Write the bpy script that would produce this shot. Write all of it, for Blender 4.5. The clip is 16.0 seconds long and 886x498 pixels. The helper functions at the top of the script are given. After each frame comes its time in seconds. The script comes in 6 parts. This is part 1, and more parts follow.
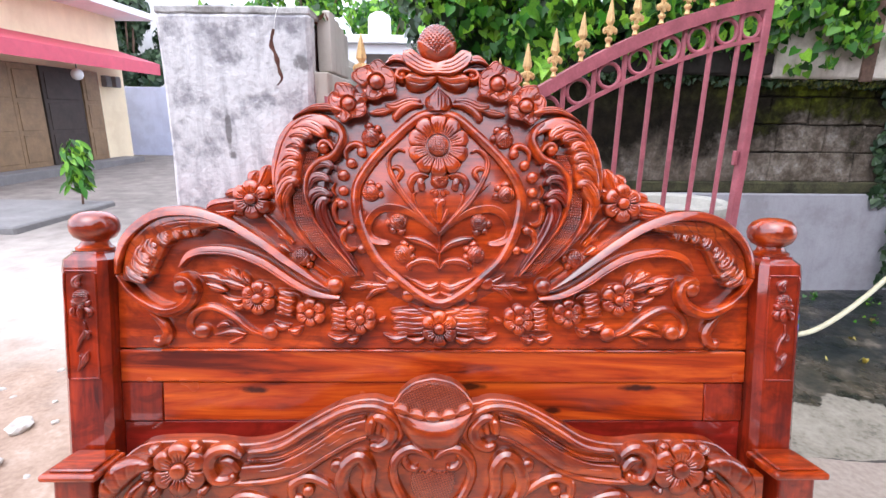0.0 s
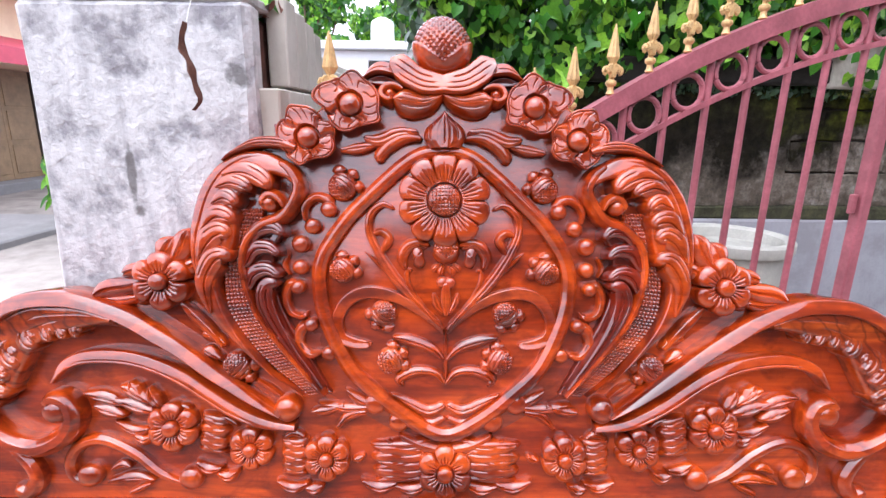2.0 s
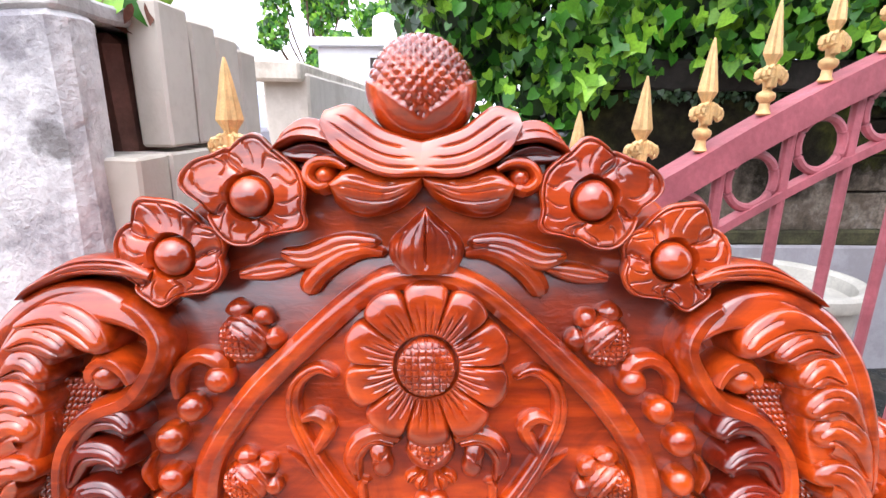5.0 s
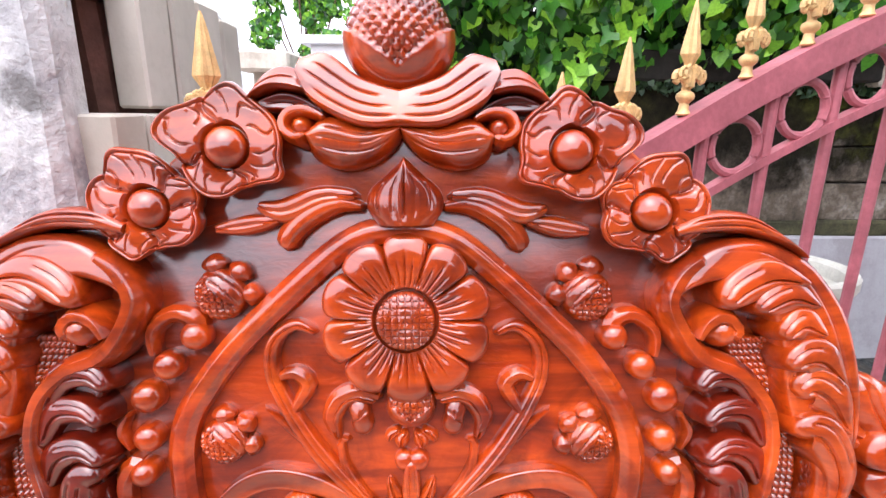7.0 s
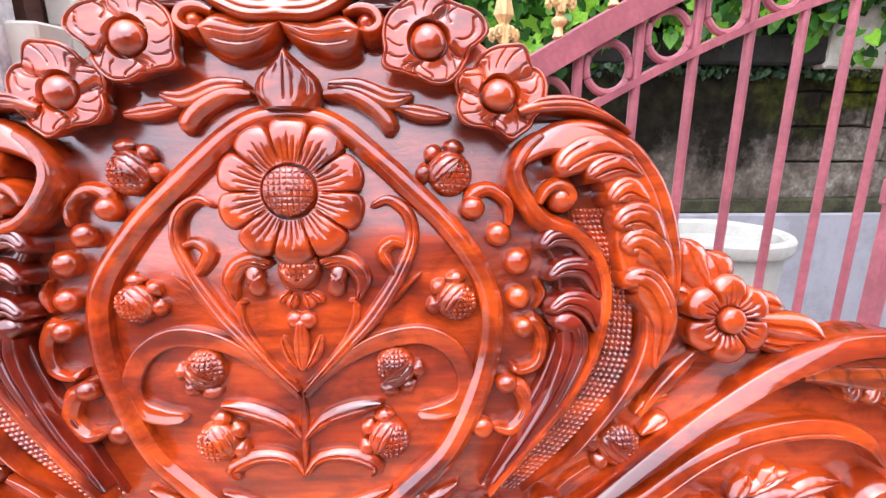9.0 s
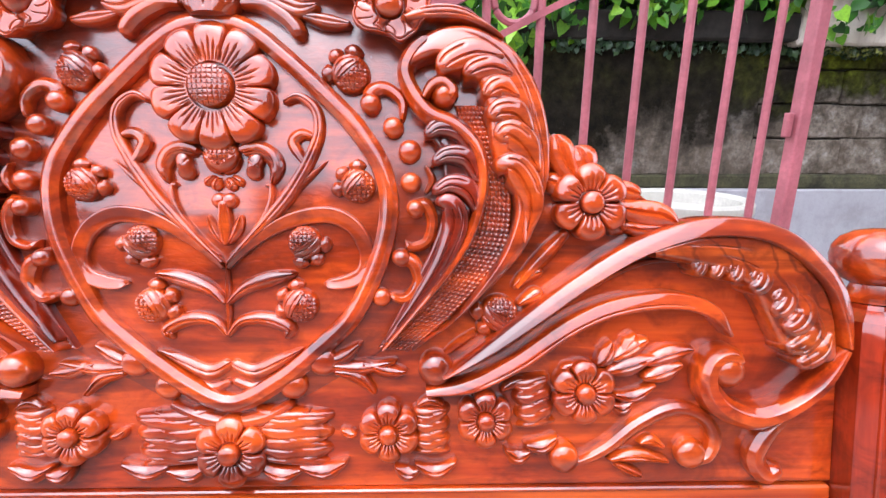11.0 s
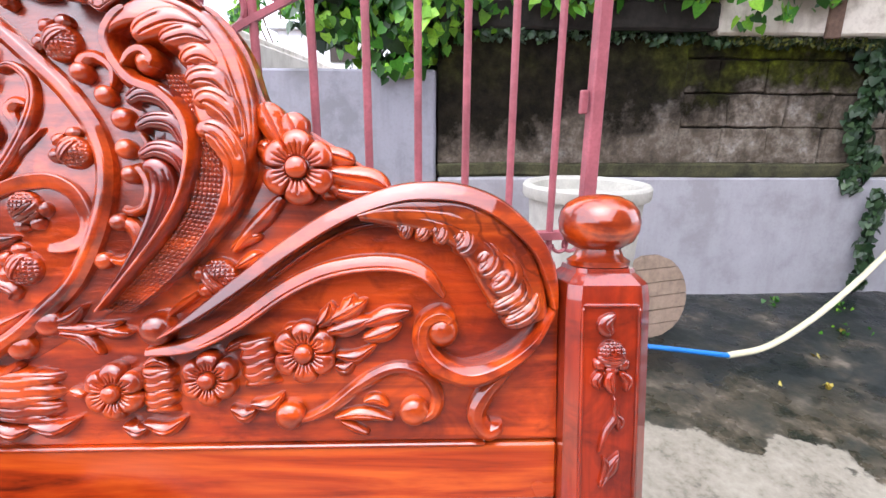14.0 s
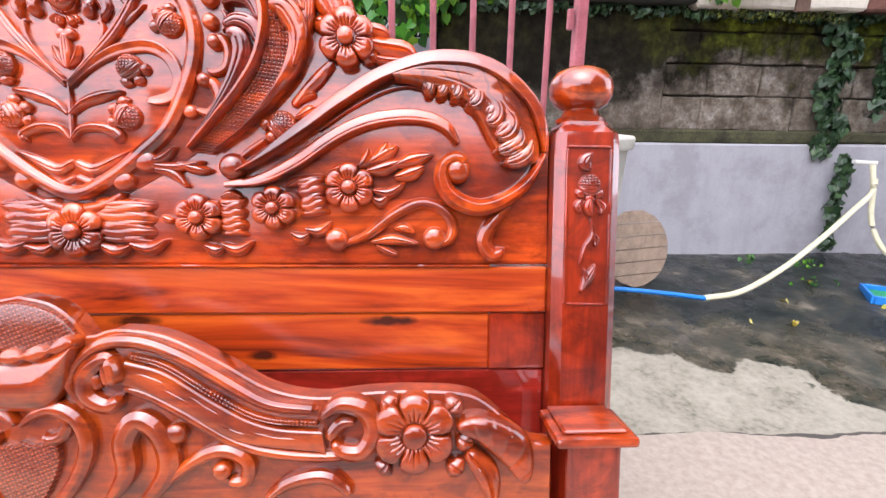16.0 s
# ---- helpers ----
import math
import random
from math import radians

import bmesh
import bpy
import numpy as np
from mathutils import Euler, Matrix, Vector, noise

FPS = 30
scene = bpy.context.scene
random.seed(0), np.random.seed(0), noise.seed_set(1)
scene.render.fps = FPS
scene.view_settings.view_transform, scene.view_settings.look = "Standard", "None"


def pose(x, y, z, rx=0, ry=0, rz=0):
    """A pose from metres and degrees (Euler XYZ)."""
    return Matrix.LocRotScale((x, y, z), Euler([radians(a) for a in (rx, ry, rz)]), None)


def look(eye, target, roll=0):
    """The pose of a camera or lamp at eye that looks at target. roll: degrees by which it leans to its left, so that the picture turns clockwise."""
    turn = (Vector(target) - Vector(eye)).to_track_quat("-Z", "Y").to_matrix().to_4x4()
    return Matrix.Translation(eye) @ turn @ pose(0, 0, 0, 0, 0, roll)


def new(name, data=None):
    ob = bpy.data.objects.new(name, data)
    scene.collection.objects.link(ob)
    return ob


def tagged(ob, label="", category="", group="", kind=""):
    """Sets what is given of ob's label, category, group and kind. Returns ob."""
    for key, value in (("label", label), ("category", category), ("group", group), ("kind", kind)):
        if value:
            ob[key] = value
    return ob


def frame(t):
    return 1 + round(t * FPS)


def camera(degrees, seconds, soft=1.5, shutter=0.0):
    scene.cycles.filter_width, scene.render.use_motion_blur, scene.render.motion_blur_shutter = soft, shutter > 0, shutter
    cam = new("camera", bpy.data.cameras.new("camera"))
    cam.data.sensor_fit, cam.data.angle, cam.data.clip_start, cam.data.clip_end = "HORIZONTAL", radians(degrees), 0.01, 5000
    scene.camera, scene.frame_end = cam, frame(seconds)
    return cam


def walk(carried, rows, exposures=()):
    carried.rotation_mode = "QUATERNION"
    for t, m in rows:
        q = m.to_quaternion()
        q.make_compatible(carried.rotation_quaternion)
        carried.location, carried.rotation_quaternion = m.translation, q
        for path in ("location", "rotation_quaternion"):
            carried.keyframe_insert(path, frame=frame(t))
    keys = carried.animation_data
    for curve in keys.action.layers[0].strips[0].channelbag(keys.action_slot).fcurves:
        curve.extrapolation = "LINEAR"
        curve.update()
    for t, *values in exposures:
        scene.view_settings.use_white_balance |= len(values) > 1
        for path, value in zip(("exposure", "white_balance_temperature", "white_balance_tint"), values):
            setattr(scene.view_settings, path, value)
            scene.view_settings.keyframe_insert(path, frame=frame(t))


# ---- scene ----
cam = camera(83.3, 16.0)
METRES, EYE = 2.1, 1.33
ROWS = [
    (0.0, 0.0, 0.0, 0.0, 0.23, -15.07, -0.84),
    (0.5, 0.01, 0.0475, 0.0082, 0.34, -14.84, -0.89),
    (1.0, 0.0121, 0.1, 0.0077, 0.54, -14.63, -0.87),
    (1.5, 0.0031, 0.1568, 0.0168, 0.64, -14.54, -0.87),
    (2.0, -0.0048, 0.2128, 0.0242, 0.68, -14.42, -0.9),
    (2.5, 0.0005, 0.2641, 0.0301, 0.84, -14.34, -0.88),
    (3.0, 0.0123, 0.3135, 0.0492, 1.13, -14.32, -0.74),
    (3.5, 0.0104, 0.3461, 0.0586, 1.25, -14.44, -0.63),
    (4.0, 0.0027, 0.3765, 0.068, 1.35, -14.62, -0.57),
    (6.5, 0.0036, 0.4079, 0.0618, 0.74, -15.2, -0.64),
    (7.0, 0.0093, 0.3983, 0.0481, 0.53, -14.97, -0.57),
    (7.5, 0.0118, 0.3869, 0.0391, 0.16, -14.83, -0.5),
    (8.0, 0.0131, 0.3745, 0.0267, -0.31, -14.52, -0.38),
    (8.5, 0.0283, 0.3645, 0.0128, -0.75, -14.49, -0.29),
    (9.0, 0.0634, 0.3501, -0.0007, -0.8, -14.54, -0.26),
    (9.5, 0.0901, 0.3401, -0.0141, -0.36, -14.67, -0.29),
    (12.0, 0.1748, 0.277, -0.059, -0.07, -15.31, -0.61),
    (12.5, 0.2231, 0.2813, -0.0592, -0.35, -15.41, -0.73),
    (13.0, 0.2679, 0.2865, -0.0603, -0.44, -15.51, -0.72),
    (13.5, 0.2928, 0.2866, -0.0637, -0.45, -15.51, -0.59),
    (14.0, 0.2976, 0.2778, -0.064, -0.52, -15.51, -0.52),
    (14.5, 0.2827, 0.2534, -0.0613, -0.6, -15.43, -0.52),
    (15.0, 0.2617, 0.2161, -0.0676, -0.81, -15.21, -0.61),
    (15.5, 0.2632, 0.1845, -0.1042, -1.14, -15.21, -0.82),
    (16.0, 0.2787, 0.1639, -0.153, -1.37, -15.49, -0.91),
]
walk(cam, [(t, pose(METRES * x, METRES * y, EYE + METRES * z, 90 + pitch, roll, yaw)) for t, x, y, z, yaw, pitch, roll in ROWS],
     exposures=[(0.0, 0.80, 5750, 10), (2.5, 0.85, 5700, 10), (4.0, 0.98, 5950, 10), (7.0, 1.05, 5950, 10), (9.0, 1.25, 5750, 10), (13.0, 1.18, 5800, 10), (16.0, 1.25, 5950, 10)])

# ---- world, sun ----
world = bpy.data.worlds.new("sky")
scene.world = world
world.use_nodes = True
wn = world.node_tree.nodes
sky = wn.new("ShaderNodeTexSky")
sky.sky_type, sky.sun_disc = "NISHITA", False
sky.sun_elevation, sky.sun_rotation = radians(62), radians(200)
sky.air_density, sky.dust_density, sky.ozone_density = 0.7, 7.0, 1.0
wn["Background"].inputs["Strength"].default_value = 0.31
veil = wn.new("ShaderNodeMix")
veil.data_type = "RGBA"
veil.inputs[0].default_value, veil.inputs[7].default_value = 0.85, (5.55, 5.25, 5.6, 1)
world.node_tree.links.new(sky.outputs["Color"], veil.inputs[6])
world.node_tree.links.new(veil.outputs[2], wn["Background"].inputs["Color"])
sun = new("sun", bpy.data.lights.new("sun", "SUN"))
sun.data.energy, sun.data.angle, sun.data.color = 0.5, radians(50), (1.0, 0.97, 0.94)
sun.matrix_world = look((-1.7, -3.7, 9.4), (0, 1, 0))

# ---- materials ----


class Nodes:
    """A small builder for one node material."""

    def __init__(self, name, rough=0.6, coords="Object"):
        self.mat = bpy.data.materials.new(name)
        self.mat.use_nodes = True
        self.tree = self.mat.node_tree
        self.bsdf = self.tree.nodes["Principled BSDF"]
        self.bsdf.inputs["Roughness"].default_value = rough
        if coords == "World":
            self.co = self.tree.nodes.new("ShaderNodeNewGeometry").outputs["Position"]
        else:
            self.co = self.tree.nodes.new("ShaderNodeTexCoord").outputs["Object"]

    def add(self, kind, **inputs):
        node = self.tree.nodes.new(kind)
        for key, value in inputs.items():
            self.put(node, key.replace("_", " "), value)
        return node

    def put(self, node, key, value):
        if isinstance(value, bpy.types.NodeSocket):
            self.tree.links.new(value, node.inputs[key])
        else:
            node.inputs[key].default_value = value

    def mapped(self, scale=(1, 1, 1), turn=(0, 0, 0), shift=(0, 0, 0)):
        return self.add("ShaderNodeMapping", Vector=self.co, Scale=scale, Rotation=turn, Location=shift).outputs["Vector"]

    def noise(self, scale, detail=4.0, rough=0.55, vec=None, distort=0.0):
        node = self.add("ShaderNodeTexNoise", Vector=vec or self.co, Scale=scale, Detail=detail, Roughness=rough, Distortion=distort)
        return node.outputs["Fac"]

    def ramp(self, fac, stops):
        node = self.add("ShaderNodeValToRGB", Fac=fac)
        el = node.color_ramp.elements
        while len(el) < len(stops):
            el.new(0.5)
        for e, (p, c) in zip(el, stops):
            e.position, e.color = p, (*c, 1) if len(c) == 3 else (c[0], c[0], c[0], 1)
        return node.outputs["Color"]

    def mix(self, fac, a, b, how="MIX"):
        node = self.tree.nodes.new("ShaderNodeMix")
        node.data_type, node.blend_type = "RGBA", how
        for key, value in ((0, fac), (6, a), (7, b)):
            if isinstance(value, bpy.types.NodeSocket):
                self.tree.links.new(value, node.inputs[key])
            else:
                node.inputs[key].default_value = value if key == 0 else (*value, 1)
        return node.outputs[2]

    def math(self, how, a, b=0.0, c=0.0):
        node = self.tree.nodes.new("ShaderNodeMath")
        node.operation = how
        for key, value in enumerate((a, b, c)):
            if isinstance(value, bpy.types.NodeSocket):
                self.tree.links.new(value, node.inputs[key])
            else:
                node.inputs[key].default_value = value
        return node.outputs[0]

    def axes(self, vec=None):
        node = self.add("ShaderNodeSeparateXYZ", Vector=vec or self.co)
        return node.outputs

    def chance(self):
        return self.tree.nodes.new("ShaderNodeObjectInfo").outputs["Random"]

    def island(self):
        return self.tree.nodes.new("ShaderNodeNewGeometry").outputs["Random Per Island"]

    def color(self, value):
        self.put(self.bsdf, "Base Color", value if isinstance(value, bpy.types.NodeSocket) else (*value, 1))
        return self

    def bump(self, height, strength=0.3, distance=0.01):
        node = self.add("ShaderNodeBump", Height=height, Strength=strength, Distance=distance)
        self.tree.links.new(node.outputs["Normal"], self.bsdf.inputs["Normal"])
        return self

    def set(self, **inputs):
        for key, value in inputs.items():
            self.put(self.bsdf, key.replace("_", " "), value)
        return self


def lacquered_wood(name, light, mid, dark, along=0, gloss=(0.025, 0.06), chisel=0.0, figure=0.0):
    """Varnished teak: streaks along one axis, dark figure, a glossy coat."""
    m = Nodes(name, 0.32)
    stretch = [15.0, 15.0, 15.0]
    stretch[along] = 2.4
    wide = m.noise(1.0, 5, 0.6, m.mapped(stretch), 0.8)
    fine_stretch = [190.0, 190.0, 190.0]
    fine_stretch[along] = 9.0
    fine = m.noise(1.0, 3, 0.5, m.mapped(fine_stretch))
    blotch = m.noise(5.0, 2, 0.5)
    tone = m.ramp(wide, [(0.335, dark), (0.455, mid), (0.67, light)])
    tone = m.mix(m.ramp(blotch, [(0.4, (0.0,)), (0.75, (0.4,))]), tone, light)
    tone = m.mix(m.ramp(fine, [(0.3, (0.22,)), (0.6, (0.0,))]), tone, dark)
    tone = m.mix(m.ramp(m.noise(6.5, 4, 0.6, m.mapped((0.6, 1.0, 1.0)), 0.5), [(0.52, (0.0,)), (0.70, (0.66,))]), tone, (0.10, 0.008, 0.002))
    tone = m.mix(m.ramp(m.noise(19.0, 5, 0.62, m.mapped((0.7, 1.0, 1.0)), 0.8), [(0.46, (0.0,)), (0.64, (0.62,))]), tone, dark)
    bands = [17.0, 17.0, 17.0]
    bands[along] = 1.7
    tone = m.mix(m.ramp(m.noise(1.0, 4, 0.55, m.mapped(bands), 1.4), [(0.52, (0.0,)), (0.58, (0.42,)), (0.68, (0.6,))]), tone, (0.11, 0.008, 0.002))
    tone = m.mix(m.math("MULTIPLY", m.math("POWER", m.chance(), 2.0), 0.18), tone, dark)
    if figure:
        rings = m.add("ShaderNodeTexWave", Vector=m.mapped((1.0, 1.0, 1.0), (0, 0.6, 0)), Scale=11.0, Distortion=7.0, Detail=3.0, Detail_Scale=2.0).outputs["Fac"]
        tone = m.mix(m.ramp(rings, [(0.02, (figure,)), (0.15, (0.0,))]), tone, dark)
    m.color(tone).set(Coat_Weight=1.0, Coat_IOR=1.79, Coat_Roughness=m.ramp(m.noise(9.0, 3), [(0.3, (gloss[0],)), (0.7, (gloss[1],))]), Specular_IOR_Level=0.15)
    relief = m.math("ADD", m.noise(26.0, 2), m.math("MULTIPLY", m.noise(90.0, 2), 0.15))
    if chisel:
        relief = m.math("ADD", relief, m.math("MULTIPLY", m.noise(1.0, 2, 0.5, m.mapped((45.0, 45.0, 120.0)), 1.0), chisel))
    m.bump(relief, 0.22, 0.004)
    return m.mat


def hatched_wood(name):
    """The same varnish over a field of fine crossed cuts."""
    m = Nodes(name, 0.35)
    lines = []
    for turn in (0.35, -1.2):
        w = m.add("ShaderNodeTexWave", Vector=m.mapped((1, 1, 1), (0, turn, 0)), Scale=52.0, Distortion=0.8)
        lines.append(w.outputs["Fac"])
    cut = m.math("MINIMUM", lines[0], lines[1])
    tone = m.mix(m.ramp(m.noise(12.0, 4), [(0.3, (0.0,)), (0.7, (1.0,))]), (0.30, 0.042, 0.010), (0.42, 0.070, 0.014))
    tone = m.mix(m.ramp(cut, [(0.10, (0.7,)), (0.30, (0.0,))]), tone, (0.12, 0.014, 0.005))
    m.color(tone).set(Coat_Weight=0.9, Coat_IOR=1.95, Coat_Roughness=0.2, Specular_IOR_Level=0.2).bump(cut, 1.0, 0.004)
    return m.mat


WOOD_HATCH = hatched_wood("cross_cut_teak")
WOOD = lacquered_wood("varnished_teak", (0.70, 0.098, 0.006), (0.42, 0.040, 0.003), (0.085, 0.007, 0.002))
WOOD_UP = lacquered_wood("varnished_teak_upright", (0.40, 0.034, 0.004), (0.22, 0.015, 0.003), (0.06, 0.005, 0.002), along=2)
# Darker copy of the teak: the inner leaf's tone, and shade in the hollows.
WOOD_DARK_SHADED = lacquered_wood("varnished_dark_shaded_teak", (0.26, 0.020, 0.004), (0.14, 0.010, 0.003), (0.05, 0.004, 0.002))
WOOD_GROUND = lacquered_wood("chiselled_teak_ground", (0.68, 0.092, 0.006), (0.40, 0.038, 0.003), (0.12, 0.010, 0.002), gloss=(0.05, 0.16), chisel=1.6)
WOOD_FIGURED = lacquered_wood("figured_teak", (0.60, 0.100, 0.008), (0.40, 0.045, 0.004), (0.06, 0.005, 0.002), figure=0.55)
WOOD_GROUND_DARKER = lacquered_wood("darker_teak_ground", (0.50, 0.060, 0.004), (0.27, 0.024, 0.003), (0.07, 0.006, 0.002), gloss=(0.10, 0.30), chisel=4.5)
WOOD_RED = lacquered_wood("varnished_red_panel", (0.32, 0.020, 0.010), (0.24, 0.014, 0.008), (0.11, 0.007, 0.004))
WOOD_HONEY = lacquered_wood("varnished_honey_teak", (0.48, 0.074, 0.006), (0.30, 0.032, 0.003), (0.06, 0.006, 0.002))


def knotty_plank(name):
    """A glossy orange plank with dark knots and long dark streaks."""
    m = Nodes(name, 0.35)
    x, y, z = m.axes()
    streak = m.noise(1.0, 5, 0.6, m.mapped((1.5, 12.0, 17.0)), 1.6)
    fine = m.noise(1.0, 3, 0.5, m.mapped((7.0, 150.0, 170.0)))
    tone = m.ramp(streak, [(0.30, (0.09, 0.008, 0.002)), (0.45, (0.36, 0.036, 0.003)), (0.68, (0.62, 0.105, 0.008))])
    tone = m.mix(m.ramp(fine, [(0.3, (0.2,)), (0.6, (0.0,))]), tone, (0.12, 0.010, 0.002))
    for kx, kz, wide in ((0.525, 0.662, 0.055), (0.085, 0.664, 0.05), (-0.47, 0.655, 0.045), (0.30, 0.60, 0.03)):
        d = m.math("ADD", m.math("POWER", m.math("DIVIDE", m.math("SUBTRACT", x, kx), wide), 2.0), m.math("POWER", m.math("DIVIDE", m.math("SUBTRACT", z, kz), 0.011), 2.0))
        d = m.math("ADD", d, m.math("MULTIPLY", m.math("SUBTRACT", m.noise(30.0, 4), 0.5), 1.4))
        tone = m.mix(m.ramp(d, [(0.2, (0.92,)), (1.0, (0.0,))]), tone, (0.022, 0.004, 0.002))
    m.color(tone).set(Coat_Weight=1.0, Coat_IOR=1.6, Coat_Roughness=m.ramp(m.noise(7.0, 3), [(0.3, (0.17,)), (0.7, (0.28,))]), Specular_IOR_Level=0.15)
    return m.mat


WOOD_PLANK = knotty_plank("knotty_orange_plank")


def plain(name, color, rough=0.6, spread=0.25, scale=12.0, bump=0.15, metal=0.0, coords="Object"):
    m = Nodes(name, rough, coords)
    low = tuple(c * (1 - spread) for c in color)
    high = tuple(min(1, c * (1 + spread)) for c in color)
    tone = m.ramp(m.noise(scale, 6, 0.62), [(0.3, low), (0.7, high)])
    tone = m.mix(m.ramp(m.noise(scale * 9, 3), [(0.35, (0.4,)), (0.6, (0.0,))]), tone, low)
    m.color(tone).set(Metallic=metal).bump(m.noise(scale * 7, 5), bump, 0.004)
    return m.mat

# ---- builders ----


def mesh_of(name, verts, faces, smooth=True):
    data = bpy.data.meshes.new(name)
    data.from_pydata([tuple(v) for v in verts], [], [tuple(f) for f in faces])
    data.polygons.foreach_set("use_smooth", [smooth] * len(data.polygons))
    data.update()
    return data


def solid(name, verts, faces, material, parent=None, label="", smooth=True, crease=35):
    """One mesh object with outward faces."""
    data = mesh_of(name, verts, faces, smooth)
    bm = bmesh.new()
    bm.from_mesh(data)
    bmesh.ops.recalc_face_normals(bm, faces=bm.faces)
    if smooth:
        for e in bm.edges:
            if len(e.link_faces) == 2 and e.calc_face_angle(0) > radians(crease):
                e.smooth = False
    bm.to_mesh(data)
    bm.free()
    return wear(new(name, data), material, parent, label)


def wear(ob, material, parent=None, label=""):
    ob.data.materials.append(material)
    ob.parent = parent
    return tagged(ob, label)


def part(name, bm, material, parent=None, label="", smooth=False):
    """Links a bmesh as one mesh object under a thing or a part."""
    data = bpy.data.meshes.new(name)
    for f in bm.faces:
        f.smooth = smooth
    if smooth:
        for e in bm.edges:
            if len(e.link_faces) == 2 and e.calc_face_angle(0) > radians(35):
                e.smooth = False
    bm.to_mesh(data)
    bm.free()
    return wear(new(name, data), material, parent, label)


def box(name, lo, hi, material, parent=None, label="", bevel=0.004, steps=1):
    bm = bmesh.new()
    bmesh.ops.create_cube(bm, size=1)
    for v in bm.verts:
        v.co = [lo[i] + (v.co[i] + 0.5) * (hi[i] - lo[i]) for i in range(3)]
    if bevel:
        bmesh.ops.bevel(bm, geom=bm.edges[:], offset=bevel, segments=steps, affect="EDGES", profile=0.5)
    return part(name, bm, material, parent, label)


def lathe(name, profile, material, parent=None, label="", at=(0, 0, 0), steps=32):
    """A turned part: (radius, height) pairs about the z axis."""
    verts, faces = [], []
    n = len(profile)
    for k in range(steps):
        a = 2 * math.pi * k / steps
        verts += [(at[0] + r * math.cos(a), at[1] + r * math.sin(a), at[2] + h) for r, h in profile]
    for k in range(steps):
        for i in range(n - 1):
            a, b = k * n + i, (k + 1) % steps * n + i
            faces.append((a, b, b + 1, a + 1))
    faces.append([k * n for k in range(steps)][::-1])
    faces.append([k * n + n - 1 for k in range(steps)])
    return solid(name, verts, faces, material, parent, label)


def tube(name, points, radius, material, parent=None, label="", sides=10, steps=8):
    """A round bar or hose along a smooth line."""
    line = glide(points, max(2, steps * (len(points) - 1))) if len(points) > 2 else [Vector(p) for p in points]
    verts, faces = [], []
    for i, p in enumerate(line):
        way = (line[min(i + 1, len(line) - 1)] - line[max(i - 1, 0)]).normalized()
        side = way.cross(Vector((0, 0, 1)) if abs(way.z) < 0.9 else Vector((0, 1, 0))).normalized()
        up = side.cross(way)
        for k in range(sides):
            a = 2 * math.pi * k / sides
            verts.append(p + radius * (math.cos(a) * side + math.sin(a) * up))
    for i in range(len(line) - 1):
        for k in range(sides):
            a, b = i * sides + k, i * sides + (k + 1) % sides
            faces.append((a, b, b + sides, a + sides))
    faces += [list(range(sides))[::-1], list(range(len(verts) - sides, len(verts)))]
    return solid(name, verts, faces, material, parent, label)


def glide(points, count):
    """A smooth line through points (Catmull-Rom), evenly cut into count steps."""
    p = [Vector(q) for q in points]
    p = [2 * p[0] - p[1], *p, 2 * p[-1] - p[-2]]
    line = []
    for i in range(1, len(p) - 2):
        a, b, c, d = p[i - 1 : i + 3]
        for k in range(16):
            t = k / 16
            line.append(0.5 * (2 * b + (c - a) * t + (2 * a - 5 * b + 4 * c - d) * t * t + (3 * b - a - 3 * c + d) * t**3))
    line.append(p[-2])
    far = [0.0]
    for a, b in zip(line, line[1:]):
        far.append(far[-1] + (b - a).length)
    want = np.linspace(0, far[-1], count + 1)
    cols = [np.interp(want, far, [q[i] for q in line]) for i in range(len(p[0]))]
    return [Vector(q) for q in zip(*cols)]

# ---- carving ----


